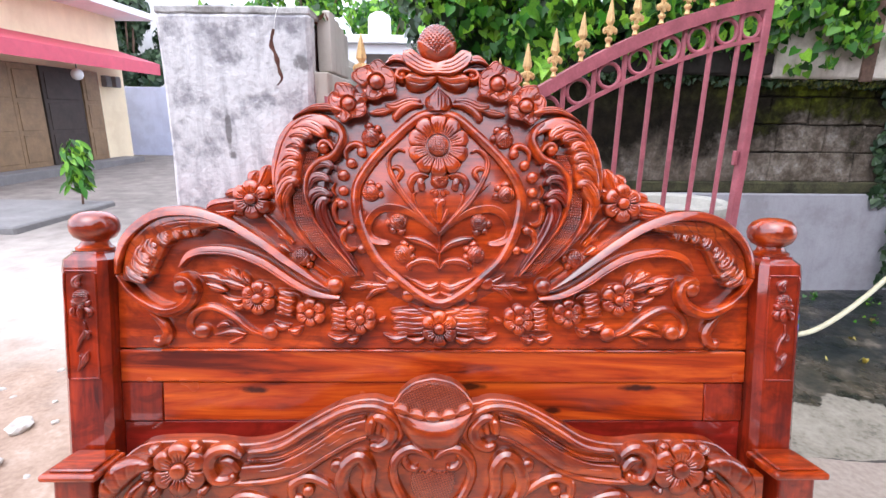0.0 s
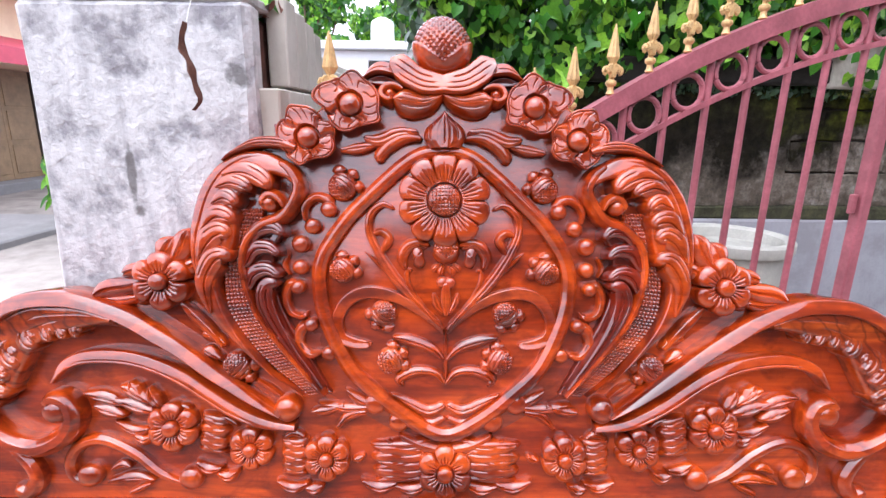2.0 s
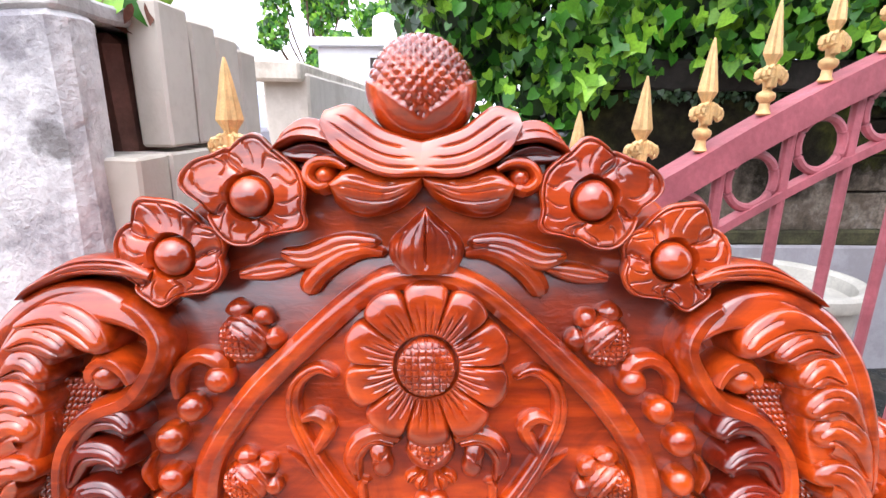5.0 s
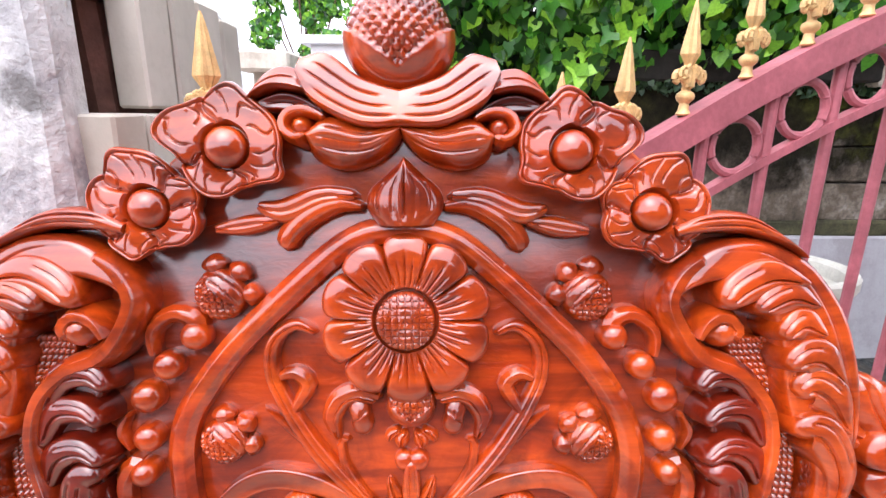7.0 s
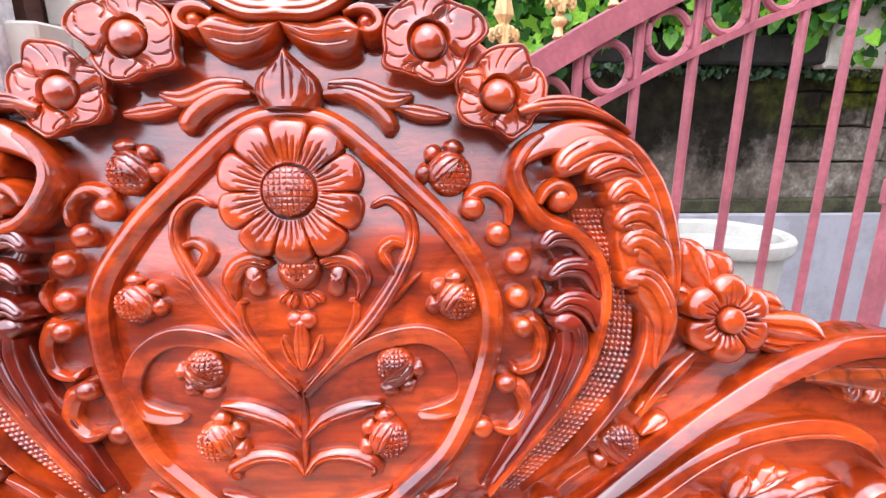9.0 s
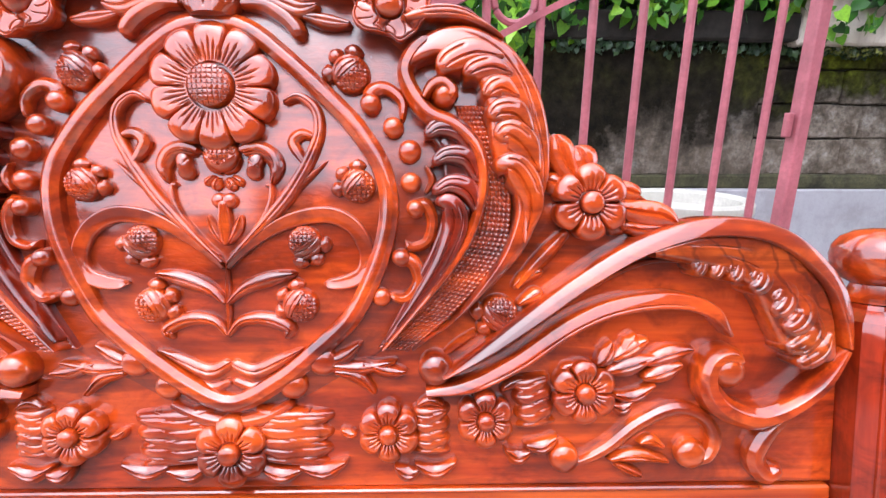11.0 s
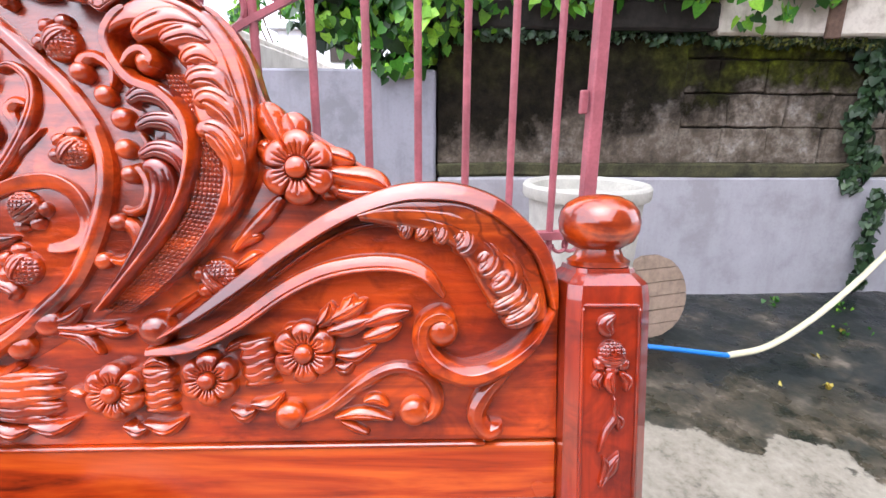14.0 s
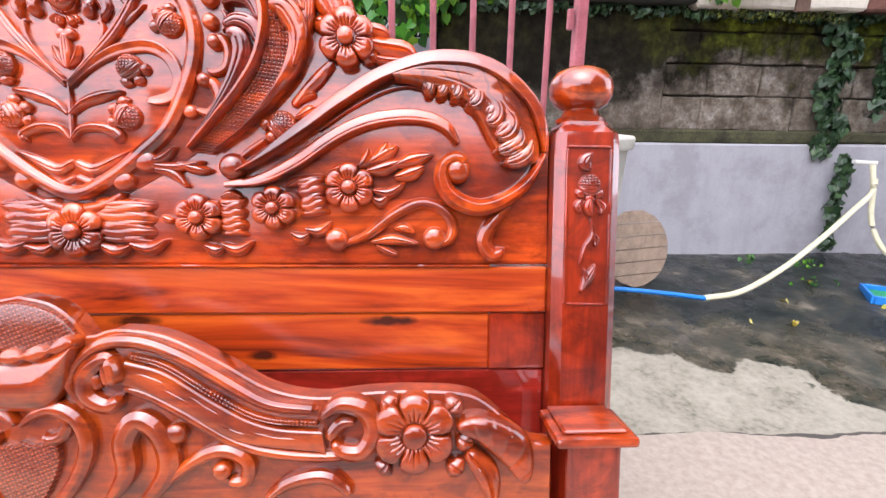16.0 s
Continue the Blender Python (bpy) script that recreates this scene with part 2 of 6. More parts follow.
class Carver:
    """Carved motifs on a board, in millimetres: x from the middle line, z up the board; each is a part of the board's thing."""

    def __init__(self, thing, face, lean, middle, material):
        self.thing, self.face, self.lean, self.middle, self.material = thing, face, lean, middle, material

    def put(self, x, z, rise):
        """The place of a point that stands rise above the board's face."""
        wob = noise.noise((x * 0.02, z * 0.02, rise * 0.03)) * 1.0
        return ((x + wob + self.lean * (z - self.middle)) / 1000, (self.face - 1.1 * rise) / 1000, (z + wob) / 1000)

    def grid(self, name, rows, closed=False, wheel=False, both=True, label="", crease=50):
        """Rows of (x, z, rise) joined into a skin, on the right and, mirrored, on the left."""
        n = len(rows[0])
        faces = []
        for i in range(len(rows) - (not wheel)):
            for k in range(n - 1 + closed):
                a, b = i * n + k, i * n + (k + 1) % n
                c, d = (i + 1) % len(rows) * n + (k + 1) % n, (i + 1) % len(rows) * n + k
                faces.append((a, b, c, d))
        if not wheel and not closed:
            faces += [[k for k in range(n)], [(len(rows) - 1) * n + k for k in range(n)][::-1]]
        if closed:
            faces.append([k for k in range(n)])
        obs = []
        for side in (1, -1) if both else (1,):
            verts = [self.put(side * x, z, r) for row in rows for x, z, r in row]
            obs.append(solid(name, verts, faces, self.material, self.thing, label, crease=crease))
        return obs

    def rib(self, name, points, widths, h, style="round", both=True, ring=False, foot=-3.0):
        """A carved band along a line, its section rounded, veined, grooved, ridged, hatched or feathered."""
        path = [(x, z, w) for (x, z), w in zip(points, widths)]
        size = sum(math.dist(a[:2], b[:2]) for a, b in zip(path, path[1:]))
        cut = int(min(150, max(14, size / (2.0 if style in ("hatch", "feather", "flame") else 4.0))))
        line = glide(path, cut)
        h = min(h, 5 + 0.5 * max(widths)) if foot == -3.0 and h < 32 else h
        sect = {"round": 13, "vein": 15, "groove": 21, "ridge": 15, "hatch": 21, "feather": 17, "flame": 33}[style]
        across = [-math.cos(math.pi * k / (sect - 1)) for k in range(sect)]
        if style == "round":
            across = [-1.0, -0.96, -0.88, -0.70, -0.52, -0.38, -0.34, 0.0, 0.34, 0.38, 0.52, 0.70, 0.88, 0.96, 1.0]
        rows, gone = [], 0.0
        for i, p in enumerate(line):
            a, b = line[max(i - 1, 0)], line[min(i + 1, cut)]
            if ring and i in (0, cut):
                a, b = line[cut - 1], line[1]
            way = Vector((b.x - a.x, b.y - a.y)).normalized()
            gone += (p.xy - line[i - 1].xy).length if i else 0
            w = max(p.z, 1.0) / 2
            near = min(gone, size - gone)
            if ring or near > w:
                end = 1.0
            else:
                end = math.sqrt(max(0.05, 1 - (1 - max(near, 0) / w) ** 2))
            row = []
            for s in across:
                dome = max(0.0, 1 - s * s) ** 0.5
                q = abs(s)
                crest = 1.0 - 0.03 * q if q < 0.36 else 0.99 - 0.27 * (q - 0.36) / 0.52 if q < 0.88 else 0.72 * math.sqrt(max(0.0, 1 - ((q - 0.88) / 0.12) ** 2))
                if style == "round":
                    e = crest
                elif style == "vein":
                    e = crest * (1 - 0.16 * math.exp(-((s / 0.13) ** 2))) * (1 - 0.05 * abs(math.sin(gone * 0.45 + 3 * abs(s))))
                elif style == "groove":
                    e = max(0.0, 1 - abs(s) ** 5) ** 0.5 * (0.96 - 0.07 * (1 - abs(math.sin(2.6 * math.pi * s))) ** 4)
                elif style == "ridge":
                    e = dome**0.35 * (0.72 + 0.28 * abs(s) ** 2.5 + 0.10 * s)
                elif style == "flame":
                    t = gone / size
                    face = 1.0 - 0.16 * q * q if q < 0.66 else 0.93 * math.sqrt(max(0.0, 1 - ((q - 0.66) / 0.34) ** 2))
                    veins = 0.075 * math.exp(-(((s - 0.22) / 0.055) ** 2)) + 0.05 * math.exp(-(((s + 0.36) / 0.055) ** 2)) * (t > 0.5)
                    e = face * (0.84 + 0.16 * min(1.0, t * 1.15) ** 1.3) - veins * (0.12 < t < 0.88)
                elif style == "hatch":
                    e = dome**0.3 * (0.78 + 0.22 * abs(math.sin(gone * 0.52)) ** 0.6 * abs(math.sin(2.9 * math.pi * s)) ** 0.6)
                else:
                    e = max(0.0, 1 - abs(s) ** 4) ** 0.5 * (1 - 0.10 * (1 - abs(math.sin(gone * 0.11 + 1.3 * s))) ** 6)
                off = s * w * end
                row.append((p.x - way.y * off, p.y + way.x * off, foot + (h - foot) * e * end**0.5))
            row = [(row[0][0], row[0][1], foot), *row, (row[-1][0], row[-1][1], foot)]
            rows.append(row)
        return self.grid(name, rows, both=both, crease=26 if style == "round" else 50)

    def wheel(self, name, x, z, rings, count, height, reach, both=True, under=1.0):
        """A round motif: height(r, a) over a disc whose edge lies at reach(a)."""
        rows = []
        mean = sum(reach(2 * math.pi * j / 60) for j in range(60)) / 60
        for j in range(count):
            a = 2 * math.pi * j / count
            row = []
            for r in rings:
                b = max(0.0, min(1.0, (r - 0.38) / 0.40))
                far = r * (mean + (reach(a) - mean) * b)
                row.append((x + far * math.cos(a), z + far * math.sin(a), height(r, a)))
            row.append((x + under * (row[-1][0] - x), z + under * (row[-1][1] - z), -3.0))
            rows.append(row)
        n = len(rows[0])
        faces = [(i * n + k, i * n + k + 1, (i + 1) % count * n + k + 1, (i + 1) % count * n + k) for i in range(count) for k in range(n - 1)]
        faces.append([i * n for i in range(count)])
        obs = []
        for side in (1, -1) if both else (1,):
            verts = [self.put(side * px, pz, r) for row in rows for px, pz, r in row]
            obs.append(solid(name, verts, faces, self.material, self.thing, crease=60))
        return obs

    def bead(self, name, x, z, r, h, both=True):
        rings = [0.02, 0.3, 0.55, 0.75, 0.9, 1.0]
        return self.wheel(name, x, z, rings, 20, lambda q, a: 0.88 * h * (0.45 + 0.55 * math.sqrt(max(0, 1 - q**2.4))), lambda a: 1.12 * r, both)

    def flower(self, name, x, z, r, n, h, base=12, both=True):
        """An open flower: broad creased petals about a raised round button."""
        def height(q, a):
            k = (n * a / (2 * math.pi)) % 1.0
            across = abs(2 * k - 1)
            if q < 0.31:
                return h - 1 + 6 * math.sqrt(max(0, 1 - (q / 0.31) ** 2))
            if q < 0.36:
                return h - 11
            t = (q - 0.36) / 0.64
            gap = 8.0 * max(0.0, (across - 0.84) / 0.16) * min(1, t * 2.5)
            crease = 2.6 * math.exp(-((across / 0.07) ** 2)) * (t < 0.5) + 2.6 * math.exp(-(((across - 0.46) / 0.07) ** 2)) * (t < 0.40) + 1.6 * math.exp(-(((across - 0.86) / 0.06) ** 2)) * (t < 0.5)
            return h - 8 + 6 * math.sin(math.pi * min(1, 0.12 + 0.66 * t)) - 5 * t**5 - gap - crease
        def reach(a):
            k = (n * a / (2 * math.pi)) % 1.0
            return r * (0.72 + 0.28 * math.sqrt(max(0, 1 - (2 * k - 1) ** 2)))
        rings = [0.02, 0.12, 0.2, 0.26, 0.295, 0.31, 0.335, 0.36, 0.42, 0.50, 0.58, 0.66, 0.74, 0.82, 0.90, 0.96, 1.0]
        return self.wheel(name, x, z, rings, 26 * n, height, reach, both)

    def sunflower(self, name, x, z, r, n, h, both=True):
        """Broad round petals, each creased down the middle, about a cross-cut button."""
        def height(q, a):
            k = (n * a / (2 * math.pi)) % 1.0
            across = abs(2 * k - 1)
            if q < 0.35:
                u, v = q * math.cos(a), q * math.sin(a)
                return h + 6 * math.sqrt(max(0, 1 - (q / 0.37) ** 2)) - 1.3 * (abs(math.sin(u * 38)) < 0.36 or abs(math.sin(v * 38)) < 0.36)
            if q < 0.40:
                return h - 12
            t = (q - 0.40) / 0.60
            gap = 5.5 * max(0.0, (across - 0.84) / 0.16) ** 1.4 * min(1, t * 3)
            lines = sum(d * math.exp(-(((across - c) / 0.055) ** 2)) * (0.04 < t < far) for c, d, far in ((0.0, 2.4, 0.62), (0.42, 2.2, 0.48), (0.78, 1.6, 0.36)))
            return h - 6 + 4.5 * math.sin(math.pi * min(1, 0.10 + 0.55 * t)) - 5 * t**7 - gap - lines
        def reach(a):
            k = (n * a / (2 * math.pi)) % 1.0
            return r * (0.84 + 0.16 * math.sqrt(max(0, 1 - (2 * k - 1) ** 2)))
        rings = [0.01, *[k * 0.0155 for k in range(1, 23)], 0.352, 0.38, 0.40, 0.415, 0.44, 0.47, 0.50, 0.535, 0.57, 0.64, 0.71, 0.78, 0.85, 0.91, 0.96, 1.0]
        return self.wheel(name, x, z, rings, 32 * n, height, reach, both)

    def wavy_flower(self, name, x, z, outline, h, veins, both=True):
        """A flower with a wavy sawn edge, flat cut petals and a polished ball in a hollow."""
        polar = sorted((math.atan2(b - z, a - x) % (2 * math.pi), math.dist((a, b), (x, z))) for a, b in outline)
        angles, spans = [p[0] for p in polar], [p[1] for p in polar]
        def reach(a):
            return 14.0 + 0.74 * sum(float(np.interp(a + d, angles, spans, period=2 * math.pi)) for d in (-0.10, -0.05, 0.0, 0.05, 0.10)) / 5
        notches = [angles[k] for k in range(len(angles)) if spans[k] <= min(spans[k - 1], spans[(k + 1) % len(spans)], spans[k - 2] - 3, spans[(k + 2) % len(spans)] - 3)]
        def height(q, a):
            if q < 0.37:
                return h - 6 + 13 * math.sqrt(max(0, 1 - (q / 0.372) ** 2))
            if q < 0.46:
                return h - 9 + 9 * max(0.0, (q - 0.38) / 0.08) ** 0.7
            t = (q - 0.46) / 0.54
            curl = 0.22 * math.sin(3.0 * t)
            gap = min(abs((a - n + curl + math.pi) % (2 * math.pi) - math.pi) for n in notches)
            part = 3.4 * math.exp(-((gap / 0.07) ** 2)) + 1.8 * math.exp(-((gap / 0.22) ** 2))
            k = (veins * a / (2 * math.pi) + 0.42 * math.sin(4.2 * t + 3 * a)) % 1.0
            line = 1.8 * math.exp(-(((k - 0.5) / 0.055) ** 2)) * (0.16 < t < 0.76)
            dish = 0.9 * math.sin(math.pi * min(1.0, 1.1 * t))
            return h - part - dish - line - 2.4 * math.exp(-(((t - 0.84) / 0.030) ** 2)) - 4 * max(0, t - 0.94) / 0.06
        rings = [0.02, 0.1, 0.18, 0.25, 0.31, 0.34, 0.36, 0.367, 0.372, 0.38, 0.40, 0.43, 0.46, 0.50, 0.54, *[0.575 + 0.021 * k for k in range(15)], 0.895, 0.91, 0.925, 0.94, 0.955, 0.972, 0.988, 1.0]
        return self.wheel(name, x, z, rings, 420, height, reach, both, 0.80)

    def bud(self, name, x, z, r, h, turn, both=True):
        """A round bud, studded below and wrapped above by a smooth cut leaf, with two small balls at one side."""
        c, s = math.cos(radians(turn)), math.sin(radians(turn))
        def height(q, a):
            u, v = q * math.cos(a), q * math.sin(a)
            along = c * u + s * v
            dome = h * (0.35 + 0.65 * math.sqrt(max(0, 1 - q * q)))
            if along > 0.12:
                return dome + 1.0 - 1.6 * (abs(math.sin(9 * along + 2.2 * (c * v - s * u) ** 2)) < 0.30)
            if along > 0.02:
                return dome - 2.0
            return dome - 2.0 * (abs(math.sin(u * 12.5)) < 0.40 or abs(math.sin(v * 12.5)) < 0.40)
        rings = [0.01, *[k * 0.05 for k in range(1, 20)], 1.0]
        obs = self.wheel(name, x, z, rings, 72, height, lambda a: r, both)
        for k, size in ((-1.1, 0.56), (0, 0.5), (1.1, 0.5)):
            d = radians(turn + 45 * k)
            self.rib("petal", [(x + 0.7 * r * math.cos(d), z + 0.7 * r * math.sin(d)), (x + 1.15 * r * math.cos(d), z + 1.15 * r * math.sin(d)), (x + 1.55 * r * math.cos(d), z + 1.55 * r * math.sin(d))], (r * 0.5, r * 2.0 * size, r * 1.5 * size), h * 0.72, "round", both)
        return obs

    def fan(self, name, x, z, w, tall, turn, both=True):
        """A block of leaf carved in level flutes with scalloped sides."""
        rows = []
        c, s = math.cos(radians(turn)), math.sin(radians(turn))
        for i in range(71):
            t = i / 70
            half = w / 2 * (0.74 + 0.26 * abs(math.sin(t * math.pi * 3.5 + 0.3)) ** 0.6)
            row = []
            for k in range(13):
                q = -1 + k / 6
                dx, dz = q * half, (0.5 - t) * tall
                e = (1 - abs(q) ** 6) * (1 - abs(2 * t - 1) ** 10)
                rise = 16 * e * (1 - 0.16 * (1 - abs(math.sin(t * math.pi * 6 + 0.9 * q * q + 0.7 * q + 0.5 * math.sin(5 * q)))) ** 4) - 4 * q * q
                row.append((x + c * dx - s * dz, z + s * dx + c * dz, rise))
            rows.append([(row[0][0], row[0][1], -3), *row, (row[-1][0], row[-1][1], -3)])
        return self.grid(name, rows, both=both)

    def plate(self, name, points, h, ease=4.0, both=True, smooth=3):
        """A leaf cut out flat, its edge eased in two steps."""
        pts = [(p.x, p.y) for p in glide([*points, points[0]], smooth * len(points))][:-1]
        n = len(pts)
        area = sum(a[0] * b[1] - b[0] * a[1] for a, b in zip(pts, pts[1:] + pts[:1]))
        turn = 1 if area > 0 else -1
        def inset(by):
            out = []
            for i, p in enumerate(pts):
                way = (Vector(pts[(i + 1) % n]) - Vector(pts[i - 1])).normalized()
                out.append((p[0] - turn * way.y * by, p[1] + turn * way.x * by))
            return out
        rings = [(inset(1.6 * ease), h), (inset(0.6 * ease), h - 0.25 * ease), (inset(0.1 * ease), h - ease), (pts, h - 2 * ease), (inset(12) if h > 45 else pts, -3.0)]
        faces = [list(range(n))]
        for k in range(len(rings) - 1):
            faces += [(k * n + i, k * n + n + i, k * n + n + (i + 1) % n, k * n + (i + 1) % n) for i in range(n)]
        for side in (1, -1) if both else (1,):
            solid(name, [self.put(side * x, z, r) for ring, r in rings for x, z in ring], faces, self.material, self.thing, crease=30)

    def strand_leaf(self, name, outer, inner, h, both=True, strands=(), lift=(1.0, 1.0), crown=2.0, edge=5.0, cut=80, tip=0.0):
        """A leaf between two edges with a cushioned face and long engraved strands, each (place across, from, to, depth)."""
        a, b = glide(outer, cut), glide(inner, cut)
        across = [0.0, 0.015, 0.04, 0.08, *[0.12 + 0.0253 * k for k in range(31)], 0.92, 0.96, 0.985, 1.0]
        rows = []
        for i, (p, q) in enumerate(zip(a, b)):
            wide, s = max((q - p).length, 0.1), i / cut
            top = h * (lift[0] + (lift[1] - lift[0]) * s)
            row = [(p.x, p.y, -3.0)]
            for t in across:
                c = p.lerp(q, t)
                near = min(1.0, min(t, 1 - t) * wide / edge)
                rise = top * (0.60 + 0.40 * math.sqrt(max(0.0, 1 - (1 - near) ** 2))) + crown * math.sin(math.pi * t) - tip * t
                for place, start, end, depth in strands:
                    if start < s < end:
                        fade = min(1.0, 8 * (s - start), 8 * (end - s))
                        rise -= depth * fade * math.exp(-(((t - place) * max(wide, 14.0) / 0.85) ** 2))
                row.append((c.x, c.y, rise))
            rows.append([*row, (q.x, q.y, -3.0)])
        return self.grid(name, rows, both=both)

    def banked(self, name, points, widths, h, tip, both=True, strands=()):
        """A band along a line whose face leans towards the left of its way."""
        line = glide([(x, z, w) for (x, z), w in zip(points, widths)], 28)
        low, high = [], []
        for i, p in enumerate(line):
            way = (line[min(i + 1, 28)].xy - line[max(i - 1, 0)].xy).normalized()
            low.append((p.x + way.y * p.z / 2, p.y - way.x * p.z / 2))
            high.append((p.x - way.y * p.z / 2, p.y + way.x * p.z / 2))
        return self.strand_leaf(name, low, high, h, both, strands, crown=1.0, edge=4.0, tip=tip, cut=110)

    def hatch_field(self, name, outer, inner, h, pitch=6.5, columns=8, both=True):
        """A sunk field of small square studs between two edges."""
        length = sum(math.dist(p, q) for p, q in zip(outer, outer[1:]))
        cells = int(length / pitch)
        a, b = glide(outer, cells * 4), glide(inner, cells * 4)
        rows = []
        for i, (p, q) in enumerate(zip(a, b)):
            row = [(p.x, p.y, -3.0)]
            for k in range(columns * 4 + 1):
                low = k % 4 == 0 or i % 4 == 0
                c = p.lerp(q, k / (columns * 4))
                row.append((c.x, c.y, h - 1.9 * low + 0.5 * ((k % 4 == 2) and (i % 4 == 2))))
            rows.append([*row, (q.x, q.y, -3.0)])
        return self.grid(name, rows, both=both)

    def loop(self, name, half, width, h):
        """A closed raised frame, the same on both sides of the middle line."""
        pts = half + [(-x, z) for x, z in half[-2:0:-1]] + [half[0]]
        self.rib(name, pts, [width] * len(pts), h, "round", both=False, ring=True)


def slab_of(name, outline, front, back, material, parent, label="", bevel=3.0):
    """A board sawn to an outline given in millimetres, its front edge eased."""
    n = len(outline)
    mid = Vector((sum(p[0] for p in outline) / n, sum(p[1] for p in outline) / n))
    inner = []
    for i, p in enumerate(outline):
        a, b = Vector(outline[i - 1]), Vector(outline[(i + 1) % n])
        way = (b - a).normalized()
        inner.append((p[0] + way.y * -bevel, p[1] + way.x * bevel))
    ring = lambda pts, y: [(x / 1000, y / 1000, z / 1000) for x, z in pts]  # noqa: E731
    verts = ring(inner, front) + ring(outline, front + bevel) + ring(outline, back)
    faces = [list(range(n)), list(range(2 * n, 3 * n))[::-1]]
    for k in (0, n):
        faces += [(k + i, k + n + i, k + n + (i + 1) % n, k + (i + 1) % n) for i in range(n)]
    return solid(name, verts, faces, material, parent, label)

# ---- materials of the yard ----


def ground_material():
    m = Nodes("yard_ground", 0.85, "World")
    x, y, z = m.axes()
    big, mid, fine = m.noise(0.9, 5, 0.6), m.noise(4.0, 6, 0.62), m.noise(40.0, 4, 0.6)
    soil = m.ramp(m.math("ADD", m.math("MULTIPLY", mid, 0.6), m.math("MULTIPLY", fine, 0.4)), [(0.3, (0.20, 0.13, 0.085)), (0.55, (0.36, 0.26, 0.19)), (0.75, (0.50, 0.40, 0.32))])
    dust = m.ramp(mid, [(0.3, (0.36, 0.32, 0.275)), (0.7, (0.52, 0.475, 0.42))])
    edge = m.math("ADD", m.math("ADD", y, m.math("MULTIPLY", x, 0.55)), m.math("MULTIPLY", m.math("SUBTRACT", big, 0.5), 1.6))
    left = m.mix(m.ramp(m.math("MULTIPLY_ADD", edge, 1.6, -1.55), [(0.0, (0.0,)), (1.0, (1.0,))]), soil, dust)
    left = m.mix(m.ramp(m.math("MULTIPLY_ADD", m.math("ADD", y, m.math("MULTIPLY", big, 1.5)), 0.4, -1.7), [(0.0, (0.0,)), (1.0, (1.0,))]), left, m.ramp(mid, [(0.3, (0.13, 0.115, 0.10)), (0.7, (0.24, 0.215, 0.19))]))
    slab = m.ramp(fine, [(0.3, (0.24, 0.195, 0.155)), (0.7, (0.33, 0.275, 0.225))])
    pale = m.ramp(m.math("ADD", m.math("MULTIPLY", m.noise(7.0, 6, 0.65), 0.6), m.math("MULTIPLY", fine, 0.4)), [(0.34, (0.10, 0.088, 0.064)), (0.46, (0.215, 0.195, 0.15)), (0.66, (0.30, 0.275, 0.22))])
    wet = m.ramp(m.math("ADD", m.math("MULTIPLY", mid, 0.7), m.math("MULTIPLY", m.noise(14.0, 5, 0.6), 0.3)), [(0.40, (0.004, 0.008, 0.008)), (0.52, (0.013, 0.017, 0.015)), (0.60, (0.042, 0.038, 0.028)), (0.72, (0.20, 0.17, 0.13))])
    patch = m.math("ADD", m.math("POWER", m.math("DIVIDE", m.math("SUBTRACT", x, 1.42), 0.86), 2.0), m.math("POWER", m.math("DIVIDE", m.math("SUBTRACT", y, 1.84), 0.40), 2.0))
    patch = m.math("ADD", patch, m.math("MULTIPLY", m.math("SUBTRACT", m.noise(3.2, 7, 0.62), 0.5), 2.8))
    damp = m.ramp(patch, [(0.84, (0.0,)), (0.90, (1.0,))])
    brown = m.ramp(m.math("ADD", m.math("MULTIPLY", m.noise(9.0, 6, 0.65), 0.7), m.math("MULTIPLY", fine, 0.3)), [(0.38, (0.014, 0.018, 0.012)), (0.52, (0.055, 0.048, 0.032)), (0.66, (0.15, 0.125, 0.092))])
    puddle = m.ramp(m.math("MULTIPLY", m.math("ADD", patch, m.math("MULTIPLY", m.noise(2.6, 6, 0.6), 5.0)), 0.12), [(0.60, (0.0,)), (0.80, (1.0,))])
    wet = m.mix(puddle, brown, wet)
    right = m.mix(damp, pale, wet)
    joint = m.math("ADD", y, m.math("MULTIPLY", m.math("SUBTRACT", m.noise(3.0, 5), 0.5), 0.10))
    right = m.mix(m.ramp(joint, [(0.0, (0.0,)), (1.0, (1.0,))]), slab, right)
    step = m.math("GREATER_THAN", joint, 1.74)
    right = m.mix(step, slab, m.mix(damp, pale, wet))
    crack = m.math("LESS_THAN", m.math("ABSOLUTE", m.math("SUBTRACT", joint, 1.745)), m.math("MULTIPLY", m.math("MAXIMUM", m.math("SUBTRACT", m.noise(5.0, 4), 0.38), 0.0), 0.05))
    right = m.mix(crack, right, (0.05, 0.042, 0.035))
    side = m.math("GREATER_THAN", x, 0.1)
    near = m.mix(side, left, right)
    # Unseen ground behind the viewer, coloured dark to keep varnish reflections low.
    street = m.ramp(m.math("MULTIPLY_ADD", m.math("ADD", y, m.math("MULTIPLY", big, 0.8)), -1.2, 0.2), [(0.0, (0.0,)), (1.0, (1.0,))])
    m.color(m.mix(street, near, m.ramp(fine, [(0.3, (0.035, 0.033, 0.032)), (0.7, (0.085, 0.08, 0.075))])))
    rough = m.mix(m.math("MULTIPLY", m.math("MULTIPLY", damp, side), step), (0.9, 0.9, 0.9), m.ramp(m.noise(6.0, 5, 0.6), [(0.38, (0.10,)), (0.60, (0.6,))]))
    m.set(Roughness=rough)
    m.bump(m.math("ADD", mid, m.math("MULTIPLY", fine, 0.5)), 0.35, 0.02)
    return m.mat


